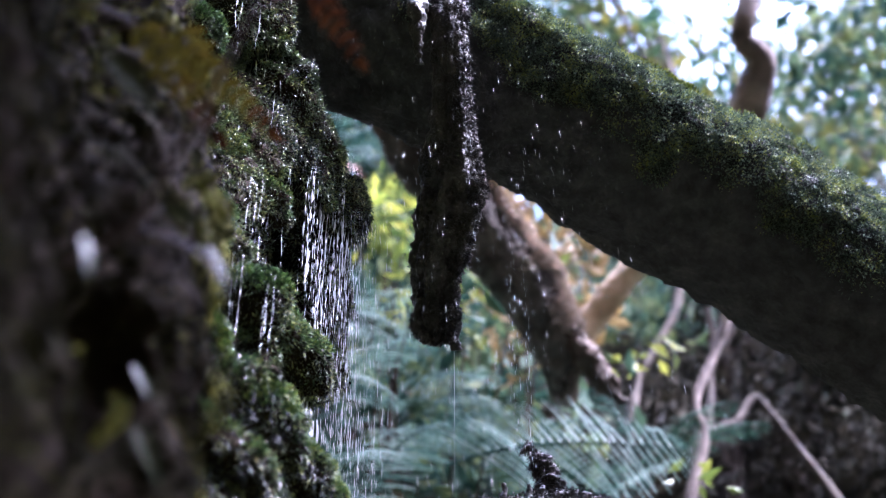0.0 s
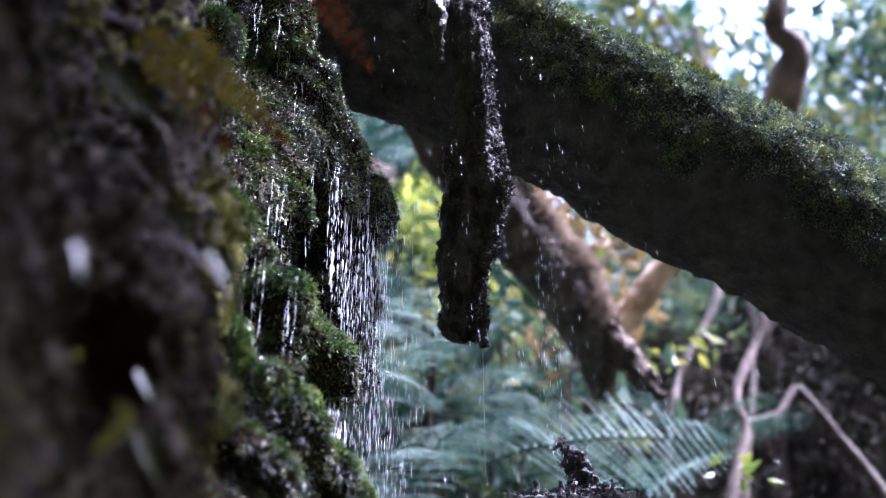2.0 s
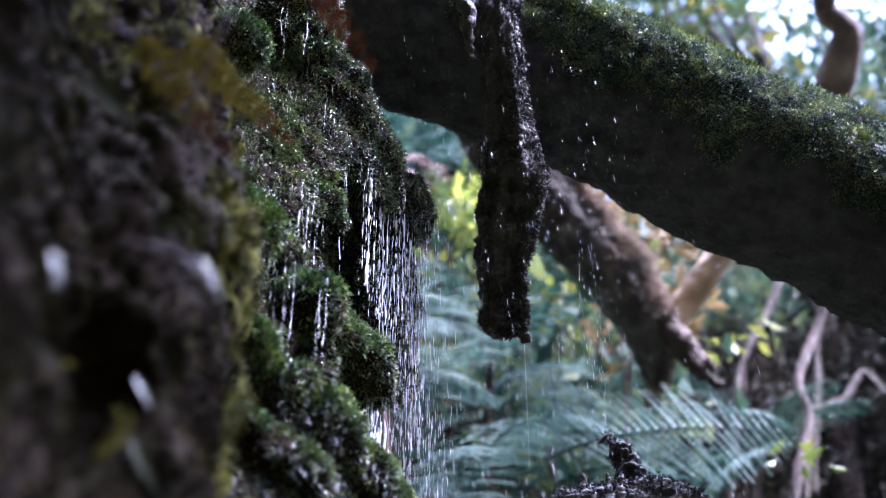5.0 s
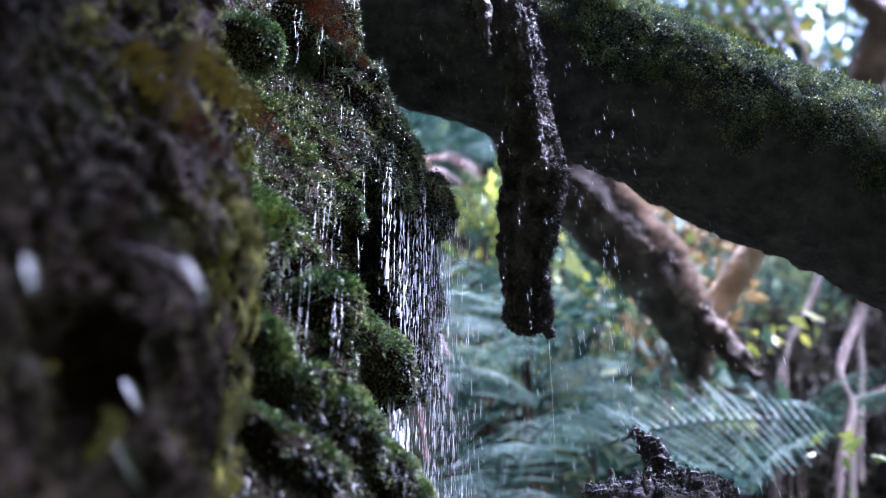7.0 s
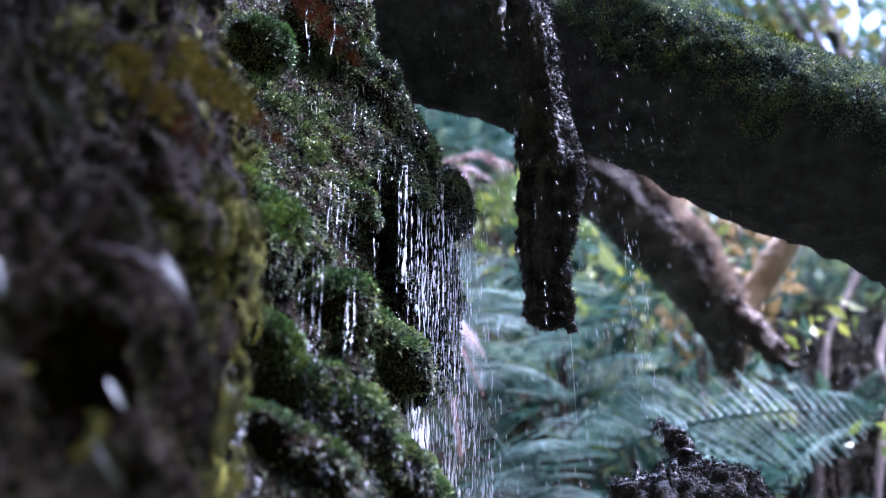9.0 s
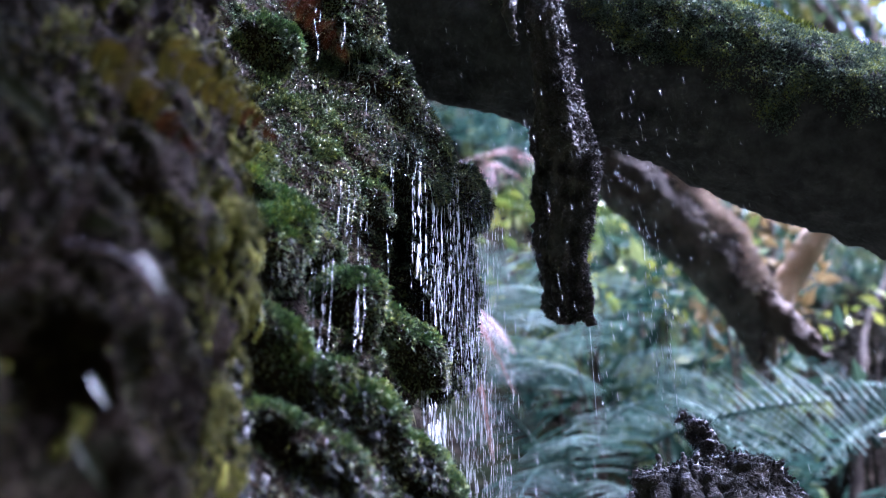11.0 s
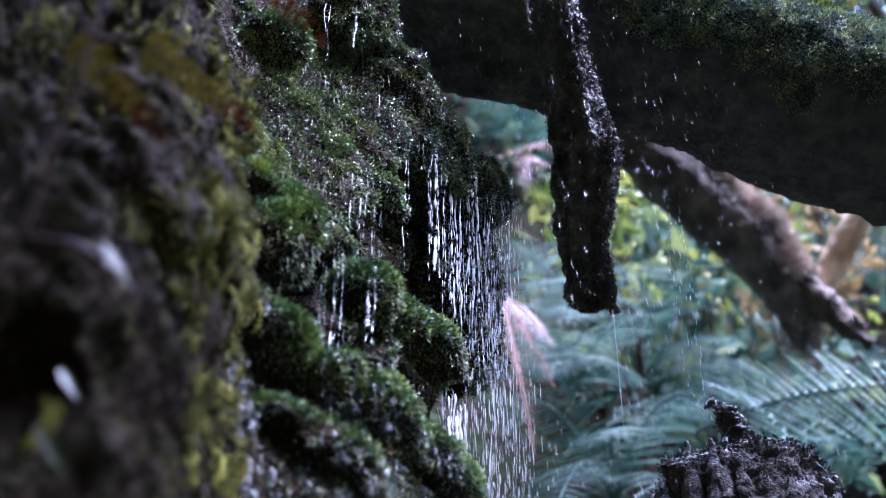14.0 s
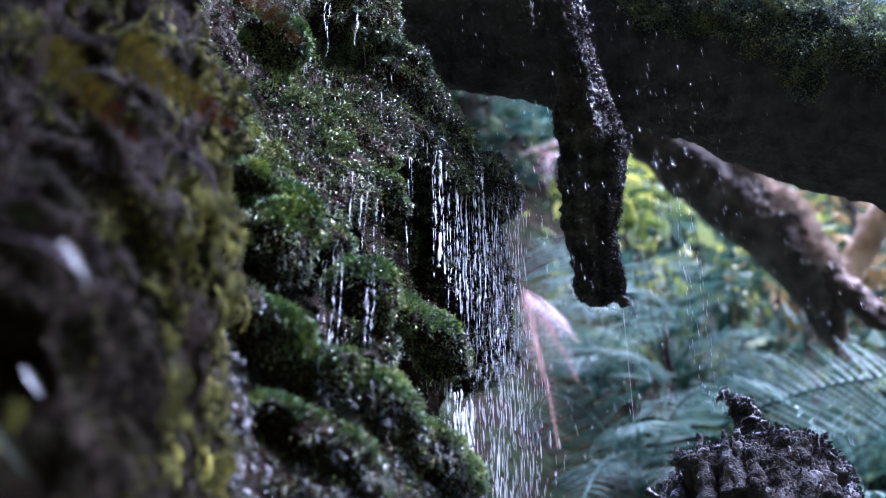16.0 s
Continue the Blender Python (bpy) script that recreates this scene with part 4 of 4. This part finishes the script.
def tree(label, line, crowns, n, size, mat, bark=None):
    """A tree: a tapering trunk along control rows x, y, z, radius, limbs to each crown, and leaves."""
    base = np.array(line[0][:3])
    plant = thing("tree", label, "tree", "", "trees on the slope", tuple(base))
    rows = [(*np.subtract(r[:3], base), r[3]) for r in line]
    part("trunk", tube_mesh("trunk", rows, 70, 16, bark or TRUNK, [(0.3, 0.3 * line[0][3], 23), (0.08, 0.1 * line[0][3], 24)]), plant)
    for at, radii in crowns:
        a = np.subtract(at, base)
        for k in range(3):
            s = np.array(rows[-2 - (k > 1)][:3])
            limb = curve_points([s, (s + a) / 2 + rng.normal(0, 0.2, 3), a + rng.normal(0, 0.4, 3) * np.array(radii)], 14)
            part("limb", raw_mesh("limb", *strands([(limb, np.linspace(rows[-2][3] * 0.6, 0.02, 14))], 7), bark or TRUNK), plant)
        part("crown", leaf_cloud(a, radii, n, size, mat, clumps=22), plant)
    return plant


YELLOW_SHRUB = "shrub with large bright yellow-green leaves"
shrub(YELLOW_SHRUB, (0.40, 5.75, 5.75), (0.22, 0.2, 0.25), 60, 0.1, LEAF_YELLOW)
shrub(YELLOW_SHRUB, (0.42, 5.9, 5.4), (0.16, 0.2, 0.16), 40, 0.1, LEAF_YELLOW)
shrub(YELLOW_SHRUB, (0.05, 6.2, 5.95), (0.25, 0.3, 0.3), 46, 0.1, LEAF_YELLOW)
shrub(YELLOW_SHRUB, (0.85, 6.4, 5.75), (0.25, 0.3, 0.3), 36, 0.1, LEAF_YELLOW)
shrub(YELLOW_SHRUB, (1.95, 7.0, 5.87), (0.25, 0.25, 0.08), 16, 0.12, LEAF_YELLOW)
shrub(YELLOW_SHRUB, (1.70, 5.6, 4.08), (0.14, 0.2, 0.05), 9, 0.1, LEAF_YELLOW)
shrub(YELLOW_SHRUB, (1.14, 6.05, 5.62), (0.16, 0.16, 0.16), 60, 0.1, LEAF_YELLOW)
shrub("shrub with tan and yellow dying leaves", (1.35, 7.2, 6.6), (0.5, 0.5, 0.5), 350, 0.13, LEAF_TAN)
for k in range(10):
    x, y = rng.uniform(-1.2, 1.1), rng.uniform(7, 10)
    g = float(ground_height(x, y))
    h = rng.uniform(0.3, 2.6)
    r = rng.uniform(0.5, 0.9)
    shrub("leafy green understorey shrub", (x, y, g + h), (r, r, r * 0.9), 520, 0.17, LEAF)
# shrubs whose dark leaf colour paints the deep shade on the right
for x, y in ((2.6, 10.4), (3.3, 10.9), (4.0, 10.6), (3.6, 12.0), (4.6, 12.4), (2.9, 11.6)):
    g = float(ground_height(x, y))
    shrub("thin understorey shrub, brownish leaves darkened to stand for shade", (x, y, g + 0.9), (0.9, 0.8, 1.0), 900, 0.11, LEAF_SHADED)
for at in ((-0.35, 7.6, 7.9), (0.3, 7.8, 8.2), (0.85, 8.0, 8.3), (0.0, 8.0, 7.2)):
    shrub("leafy green understorey shrub", at, (0.55, 0.5, 0.5), 420, 0.15, LEAF)
for k in range(30):
    x, y = rng.uniform(-3, 11), rng.uniform(10, 22)
    g = float(ground_height(x, y))
    r = rng.uniform(0.6, 1.1) * y / 9
    # right-hand shrubs nearer than 17 m take the leaf colour darkened for shade
    shrub("leafy green understorey shrub", (x, y, g + r * 0.8), (r, r, r), 1300, 0.011 * y + 0.05, LEAF_SHADED if x > 1.5 and y < 17 else LEAF)
fern(GREEN_FERN, (0.0, 7.2, 7.3), [(0.5, 6.3, 7.0), (0.1, 6.1, 6.8), (-0.3, 6.2, 7.1), (0.3, 6.2, 6.5), (0.75, 6.6, 7.2)], [FERN], 0.25)
fern(GREEN_FERN, (0.9, 7.6, 6.9), [(1.3, 6.8, 6.8), (0.7, 6.6, 6.6), (1.0, 6.6, 6.3), (0.4, 6.7, 6.4), (1.4, 7.0, 7.3)], [FERN, LEAF], 0.25)
fern("dead fern with limp pinkish-brown hanging fronds", (0.1, 6.2, 6.5), [(0.2, 5.7, 5.9), (0.0, 5.6, 5.95), (-0.2, 5.7, 6.0)], [LEAF_DEAD], 0.08, 26, 0.1, rib_mat=TRUNK)
# small ferns all over the bank
for k in range(16):
    x, y = rng.uniform(-0.3, 2.6), rng.uniform(5.4, 7.4)
    g = float(ground_height(x, y)) + rng.uniform(0, 0.25)
    tips = []
    for a in rng.uniform(0, 2 * np.pi) + np.arange(6) * np.pi / 3 + rng.normal(0, 0.25, 6):
        h = rng.uniform(0.4, 0.75)
        tips.append((x + h * np.cos(a), y + 0.8 * h * np.sin(a) - 0.1, g + rng.uniform(-0.1, 0.35)))
    fern("small blue-green ground fern on the bank", (x, y, g), tips, [FERN], 0.17, 17, 0.3, far=True)
# the pale trunk with a knee, and the thin ones
tree("crooked tree with pale pinkish bark", [(1.90, 6.9, 4.2, 0.024), (2.04, 6.8, 4.83, 0.024), (2.17, 6.8, 5.23, 0.024), (2.15, 6.8, 5.49, 0.024), (2.29, 6.8, 5.81, 0.026), (2.385, 6.75, 6.07, 0.03), (2.44, 6.6, 6.6, 0.07), (2.50, 6.38, 7.15, 0.10), (2.55, 6.2, 7.33, 0.12), (2.58, 6.0, 7.45, 0.085), (2.46, 5.93, 7.55, 0.07), (2.47, 5.8, 7.7, 0.07), (2.7, 5.6, 8.6, 0.07)],
     [((2.9, 5.8, 9.8), (1.0, 0.9, 0.6))], 600, 0.16, LEAF_CANOPY, KNEE_BARK)
tree("thin bare pinkish tree arching over to the ground", [(2.62, 8.9, 5.6, 0.035), (2.70, 8.85, 6.25, 0.033), (2.77, 8.8, 6.62, 0.04), (2.90, 8.8, 6.72, 0.030), (3.06, 8.8, 6.80, 0.028), (3.16, 8.8, 6.95, 0.028), (3.23, 8.8, 7.02, 0.028), (3.33, 8.8, 6.88, 0.027), (3.47, 8.8, 6.62, 0.025), (3.70, 8.8, 6.16, 0.03), (3.95, 8.9, 5.5, 0.022)], [], 0, 0.1, LEAF, PALE_BARK)
for line in ([(2.80, 9.1, 6.2, 0.036), (2.90, 9.05, 6.8, 0.036), (2.98, 9.05, 7.2, 0.034), (3.05, 9.05, 7.6, 0.033), (3.4, 9.0, 8.6, 0.03)],
             [(2.15, 9.3, 5.8, 0.048), (2.31, 9.0, 6.69, 0.046), (2.45, 9.0, 7.29, 0.045), (2.74, 9.0, 7.85, 0.043), (2.86, 9.0, 8.3, 0.042), (3.0, 9.0, 9.2, 0.04)],
             [(4.15, 12.0, 7.2, 0.06), (4.1, 11.6, 8.5, 0.06), (4.0, 11.2, 9.2, 0.055), (4.2, 10.8, 10.0, 0.05), (4.3, 10.5, 12.0, 0.04)], [(4.4, 12.4, 7.4, 0.05), (4.25, 11.7, 8.9, 0.05), (4.45, 11.3, 10.0, 0.045), (5.2, 11.0, 12.0, 0.04)]):
    line = [(*r[:3], r[3] * 0.72) for r in line]
    tree("slender bare pale forest tree", line, [], 0, 0.1, LEAF, PALE_BARK)
for k in range(20):
    x, y = rng.uniform(-2, 14), rng.uniform(11, 26)
    g = float(ground_height(x, y))
    h = rng.uniform(4, 9)
    lean = rng.normal(0, 0.8, 2)
    tree("slender forest tree with a thin green crown", [(x, y, g - 0.3, 0.09), (x + lean[0] * 0.3, y + lean[1] * 0.2, g + h * 0.4, 0.07), (x + lean[0], y + lean[1], g + h, 0.04)],
         [((x + lean[0], y + lean[1], g + h), (2.2, 2.0, 1.8))], 1700, 0.2, LEAF)
# a tree out of view, added so its crown blocks sun from the right slope
tree("added out-of-view tree with a dense crown that shades the slope", [(6.6, 9.8, float(ground_height(6.6, 9.8)) - 0.3, 0.13), (6.4, 9.7, 9.0, 0.1), (6.2, 9.4, 11.8, 0.05)], [((6.1, 9.4, 11.8), (1.9, 1.8, 1.0))], 2200, 0.17, LEAF)
for at in ((5.0, 12.5, 14.0), (7.2, 13.0, 14.6), (6.2, 11.5, 12.6), (3.6, 11.0, 13.6), (8.8, 13.5, 13.6)):
    g = float(ground_height(at[0], at[1]))
    tree("forest tree with an open yellow-green crown", [(at[0], at[1], g - 0.3, 0.1), (at[0] + 0.3, at[1], (g + at[2]) / 2, 0.08), (at[0], at[1], at[2], 0.04)], [(at, (1.3, 1.2, 0.9))], 330, 0.22, LEAF_CANOPY)


# ---- falling water ----
def stream_line(top, length, width, seed):
    n = max(8, int(length / 0.006))
    z = np.linspace(0, -length, n)
    p = np.stack([top[0] + 0 * z, top[1] + 0 * z, top[2] + z], 1)
    p[:, :2] += (vnoise(np.stack([z, 0 * z + seed, 0 * z], 1), 0.06, seed)[:, None]) * np.array([0.004, 0.004])
    r = width * np.clip(0.45 + 1.7 * vnoise(np.stack([z, 0 * z, 0 * z + seed], 1), 0.012, seed + 3), 0.04, 1.45)
    return p, r


fall = thing("water_streams", "clear water streaming off the mossy lip and its cushions", "water", "stuff")
# rows: a line of spouts from one end (x, y, top, foot) to the other, how many, and how thick they are
SPOUTS = [((-0.030, 2.36, 2.76, 2.47), (0.012, 2.45, 2.80, 2.46), 12, 0.0022), ((0.012, 2.45, 2.80, 2.46), (0.060, 2.56, 2.86, 2.53), 13, 0.0023), ((0.060, 2.56, 2.86, 2.52), (0.108, 2.69, 2.89, 2.60), 12, 0.0016),
          ((-0.020, 2.40, 2.62, 2.40), (0.085, 2.66, 2.64, 2.44), 14, 0.0012), ((-0.130, 2.09, 2.43, 2.31), (-0.090, 2.17, 2.47, 2.33), 9, 0.0008), ((-0.068, 2.25, 2.70, 2.42), (-0.055, 2.28, 2.70, 2.45), 2, 0.0009),
          ((-0.175, 2.06, 2.23, 2.06), (-0.114, 2.00, 2.17, 1.97), 8, 0.0010), ((-0.080, 2.04, 2.14, 1.98), (-0.062, 2.04, 2.13, 1.975), 3, 0.0009), ((-0.006, 2.33, 2.20, 2.05), (0.006, 2.36, 2.21, 2.04), 4, 0.0010),
          ((0.000, 2.40, 2.16, 1.75), (0.030, 2.46, 2.18, 1.75), 18, 0.0018), ((-0.19, 2.0, 2.86, 2.78), (-0.18, 2.0, 2.86, 2.77), 2, 0.0008), ((-0.152, 2.10, 2.95, 2.87), (-0.148, 2.1, 2.96, 2.86), 2, 0.0008),
          ((-0.112, 2.19, 2.79, 2.72), (-0.095, 2.2, 2.78, 2.70), 3, 0.0009), ((-0.14, 2.27, 3.2, 3.13), (-0.13, 2.28, 3.2, 3.1), 1, 0.001)]
sets = []
for a, b, count, wide in SPOUTS:
    for k in range(count):
        x, y, z0, z1 = np.array(a) + (np.array(b) - np.array(a)) * (k + rng.uniform(0, 1)) / count
        i, j = int(round((x - LOW[0]) / STEP)), int(round((y - LOW[1]) / STEP))
        z0, z1 = z0 + rng.normal(0, 0.015), z1 + rng.normal(0, 0.03)
        # where the column is clear of the rock: it starts under an overhang and ends where it strikes
        k0, k1 = (int(np.clip(round((z - LOW[2]) / STEP), 0, DIM[2] - 1)) for z in (z1, z0))
        best = (0, 0, 0)
        for dj in (2, 1, 0, -1, -2, -3, -4):
            clear = rock[i, j + dj, k0: k1 + 1] > 0.003
            edges = np.flatnonzero(np.diff(np.concatenate([[0], clear.astype(int), [0]])))
            for lo, hi in zip(edges[::2], edges[1::2]):
                if hi - lo > best[0] + 2:
                    best = (hi - lo, lo, dj)
        n, lo, dj = best
        if n * STEP > 0.03:
            sets.append(stream_line((x, LOW[1] + STEP * (j + dj) + 0.003 * rng.normal(), LOW[2] + STEP * (k0 + lo + n) + 0.008), n * STEP + 0.01, wide * min(0.25 + 0.6 * rng.exponential(), 1.5), len(sets)))
part("stream", raw_mesh("stream", *strands(sets, 6), WATER), fall)
# the twig caught in the fall
twig = thing("twig", "thin pinkish bare twig caught under the falling water", "twig")
for line in ([(-0.014, 2.585, 2.565), (0.02, 2.57, 2.525), (0.05, 2.575, 2.50), (0.082, 2.59, 2.475)], [(0.01, 2.575, 2.535), (0.03, 2.56, 2.54), (0.045, 2.55, 2.55)], [(0.03, 2.57, 2.52), (0.055, 2.56, 2.525), (0.075, 2.56, 2.52)]):
    part("stem", raw_mesh("stem", *strands([(curve_points(line, 14), np.linspace(0.0022, 0.0009, 14))]), STEM_RED), twig)
# free-falling strings of drops off the end of the lip
free = []
for k in range(2300):
    x = 0.075 + 0.03 * rng.normal()
    z = 2.82 - 1.35 * rng.uniform(0, 1) ** 0.7
    x += (2.82 - z) * rng.normal(0.0, 0.035)
    h = rng.uniform(0.005, 0.022)
    d = np.linspace(-1, 1, 6)
    free.append((np.stack([x + 0 * d, 2.56 + rng.normal(0, 0.03) + 0 * d, z - d * h], 1), (0.00017 + 0.00045 * rng.uniform(0, 1) ** 3) * np.array([0.2, 0.7, 1, 0.9, 1, 0.2])))
part("spray", raw_mesh("spray", *strands(free, 5), WATER), fall)

drops = []
for k in range(1000):
    y = rng.uniform(2.1, 3.6)
    x = rng.uniform(0.05, 0.2) + (y - 1.6) * rng.uniform(-0.05, 0.62)
    z = 0.5 + y * rng.uniform(0.6, 1.15)
    s = rng.uniform(0.004, 0.013)
    d = np.linspace(-1, 1, 5)
    drops.append((np.stack([x + d * s * 0.08, y + 0 * d, z - d * s], 1), (0.00018 + 0.00035 * rng.uniform() ** 2) * np.array([0.2, 0.8, 1, 0.9, 0.2])))
# two lines of drops that fall from the log, and the thread of water from the tip of the hanging branch
for x, y, top in ((0.472, 2.80, 3.0), (0.505, 2.81, 2.97)):
    for k in range(34):
        z, h = top - 0.62 * (k + rng.uniform(0, 0.8)) / 34, rng.uniform(0.005, 0.011)
        d = np.linspace(-1, 1, 5)
        drops.append((np.stack([x + rng.normal(0, 0.006) + 0 * d, y + 0 * d, z - d * h], 1), rng.uniform(0.0004, 0.001) * np.array([0.3, 0.8, 1, 0.9, 0.3])))
for k in range(30):
    z, h = 2.60 - 0.011 * k, 0.0056
    d = np.linspace(-1, 1, 5)
    drops.append((np.stack([0.325 + 0 * d, 2.745 + 0 * d, z - d * h], 1), 0.0006 * (1 - 0.02 * k) * np.array([0.5, 0.8, 1, 0.9, 0.5])))
rain = part("water_drops", raw_mesh("water_drops", *strands(drops, 5), WATER))
tagged(rain, "falling water drops drawn out into short streaks", "water drops", "", "stuff")


# ---- bramble leaves and stems close to the camera ----
def broad_leaf(name, base, tip, width, mat, droop=0.15, face=(0.4, -0.8, 0.4), parent=None):
    """A pointed leaf with a sunken midrib, folded sides and a curved length."""
    base, tip = np.array(base, float), np.array(tip, float)
    d = tip - base
    ln = np.linalg.norm(d)
    d = d / ln
    side = unit(np.cross(d, np.array(face, float)))
    up = np.cross(side, d)
    n, m = 14, 7
    v = []
    for i in range(n):
        t = i / (n - 1)
        half = width * 0.5 * (np.sin(np.pi * t**0.75) ** 0.8) * (1 + 0.06 * np.sin(t * 40)) + 0.0006
        for j in range(m):
            q = (j / (m - 1) - 0.5) * 2
            v.append(base + d * ln * t + side * half * q + up * (abs(q) * half * 0.35 + droop * ln * t * (1 - t) - 0.05 * ln * t * t))
    i, j = np.meshgrid(np.arange(n - 1), np.arange(m - 1), indexing="ij")
    f = np.stack([i * m + j, i * m + j + 1, (i + 1) * m + j + 1, (i + 1) * m + j], -1).reshape(-1, 4)
    me = raw_mesh(name, v, f, mat)
    return part(name, me, parent)


LEAF_RED = material("rusty_leaf", [(0.03, 0.010, 0.006), (0.065, 0.022, 0.008), (0.08, 0.036, 0.01)], 0.03, (0.8, 0.95), 0.3, 0.004, translucent=0.15, specular=0.02)
LEAF_OLIVE = material("olive_leaf", [(0.035, 0.033, 0.006), (0.08, 0.064, 0.009), (0.11, 0.05, 0.01)], 0.05, (0.8, 0.95), 0.3, 0.004, translucent=0.2, specular=0.03)
bramble = thing("bramble", "thin reddish bramble stem with glossy green leaves over the moss", "bramble")
stem = part("stem", tube_mesh("stem", [(-0.062, 0.825, 1.47, 0.0022), (-0.099, 0.876, 1.393, 0.0022), (-0.130, 0.918, 1.342, 0.0024), (-0.150, 0.938, 1.318, 0.0026), (-0.215, 0.96, 1.28, 0.003)], 40, 10, STEM_RED), bramble)
part("stem", tube_mesh("stem", [(-0.148, 0.936, 1.321, 0.002), (-0.10, 0.95, 1.315, 0.0018), (-0.07, 0.975, 1.30, 0.0015)], 30, 8, STEM_RED), bramble)
broad_leaf("leaf", (-0.087, 0.962, 1.326), (-0.066, 0.985, 1.297), 0.011, LEAF_NEAR, 0.1, (0.78, -0.58, 0.2), bramble)
broad_leaf("leaf", (-0.122, 0.926, 1.334), (-0.09, 0.934, 1.326), 0.014, LEAF_NEAR, 0.1, (0.4, -0.7, -0.5), bramble)
broad_leaf("leaf", (-0.17, 0.81, 1.385), (-0.126, 0.84, 1.352), 0.016, LEAF_NEAR, 0.1, (0.4, -0.75, -0.5), bramble)
broad_leaf("leaf", (-0.158, 0.806, 1.195), (-0.149, 0.813, 1.168), 0.010, LEAF_NEAR, 0.1, (0.78, -0.58, 0.2), bramble)
broad_leaf("leaf", (-0.143, 1.05, 1.268), (-0.127, 1.064, 1.245), 0.009, LEAF_NEAR, 0.1, (0.6, -0.7, -0.05), bramble)
broad_leaf("leaf", (-0.128, 0.998, 1.172), (-0.104, 1.025, 1.138), 0.009, LEAF_NEAR, 0.1, (0.5, -0.8, -0.3), bramble)


def feather(name, label, base, tip, width, mats, droop, stalk, pairs=9):
    """A small drooping frond: a stalk, a curved midrib and toothed leaflets, the last ones withered."""
    leaf = thing(name, label, "leaf")
    base, tip = np.array(base, float), np.array(tip, float)
    d = unit(tip - base)
    side = unit(np.cross(d, np.array([0.15, -0.7, -0.7])))
    up = np.cross(side, d)
    t = np.linspace(0, 1, 16)
    rib = base + (tip - base) * t[:, None] + up * (droop * np.linalg.norm(tip - base) * 4 * t * (1 - t))[:, None]
    part("midrib", raw_mesh("midrib", *strands([(rib, np.linspace(0.0011, 0.0004, 16))]), mats[0]), leaf)
    for k in range(pairs):
        f = (k + 0.5) / pairs
        at = base + (tip - base) * f + up * (droop * np.linalg.norm(tip - base) * 4 * f * (1 - f))
        size = width * 0.62 * (1 - f) ** 0.6 + 0.004
        mat = mats[int(f * len(mats) * 0.999)]
        for sign in (-1, 1):
            end = at + (side * sign + d * 0.75 + rng.normal(0, 0.12, 3)) * size
            broad_leaf("leaflet", at, end, size * 0.55, mat, 0.1, (0.15, -0.7, -0.7), leaf)
    broad_leaf("leaflet", rib[-2], rib[-1] + d * width * 0.4, width * 0.25, mats[-1], 0.1, (0.15, -0.7, -0.7), leaf)
    part("stalk", tube_mesh("stalk", [(*p, 0.0014) for p in stalk], 20, 8, STEM_RED), leaf)


feather("rusty_frond", "dangling rust-red withered frond over the dripping face", (-0.045, 1.08, 1.845), (0.036, 1.145, 1.762), 0.027, [LEAF_RED], 0.06, [(-0.045, 1.08, 1.845), (-0.12, 1.06, 1.93), (-0.25, 1.1, 1.98)])
feather("olive_frond", "long olive-yellow drooping frond with a rusty tip", (-0.171, 1.149, 1.80), (-0.055, 1.219, 1.718), 0.03, [LEAF_OLIVE, LEAF_OLIVE, LEAF_OLIVE, LEAF_RED], -0.06, [(-0.171, 1.149, 1.80), (-0.22, 1.15, 1.80), (-0.30, 1.17, 1.78)], 11)
feather("olive_frond", "olive-brown drooping frond over the near moss", (-0.19, 1.02, 1.66), (-0.10, 1.08, 1.57), 0.03, [LEAF_OLIVE, LEAF_OLIVE, LEAF_RED], -0.06, [(-0.19, 1.02, 1.66), (-0.24, 1.03, 1.69), (-0.33, 1.05, 1.70)])
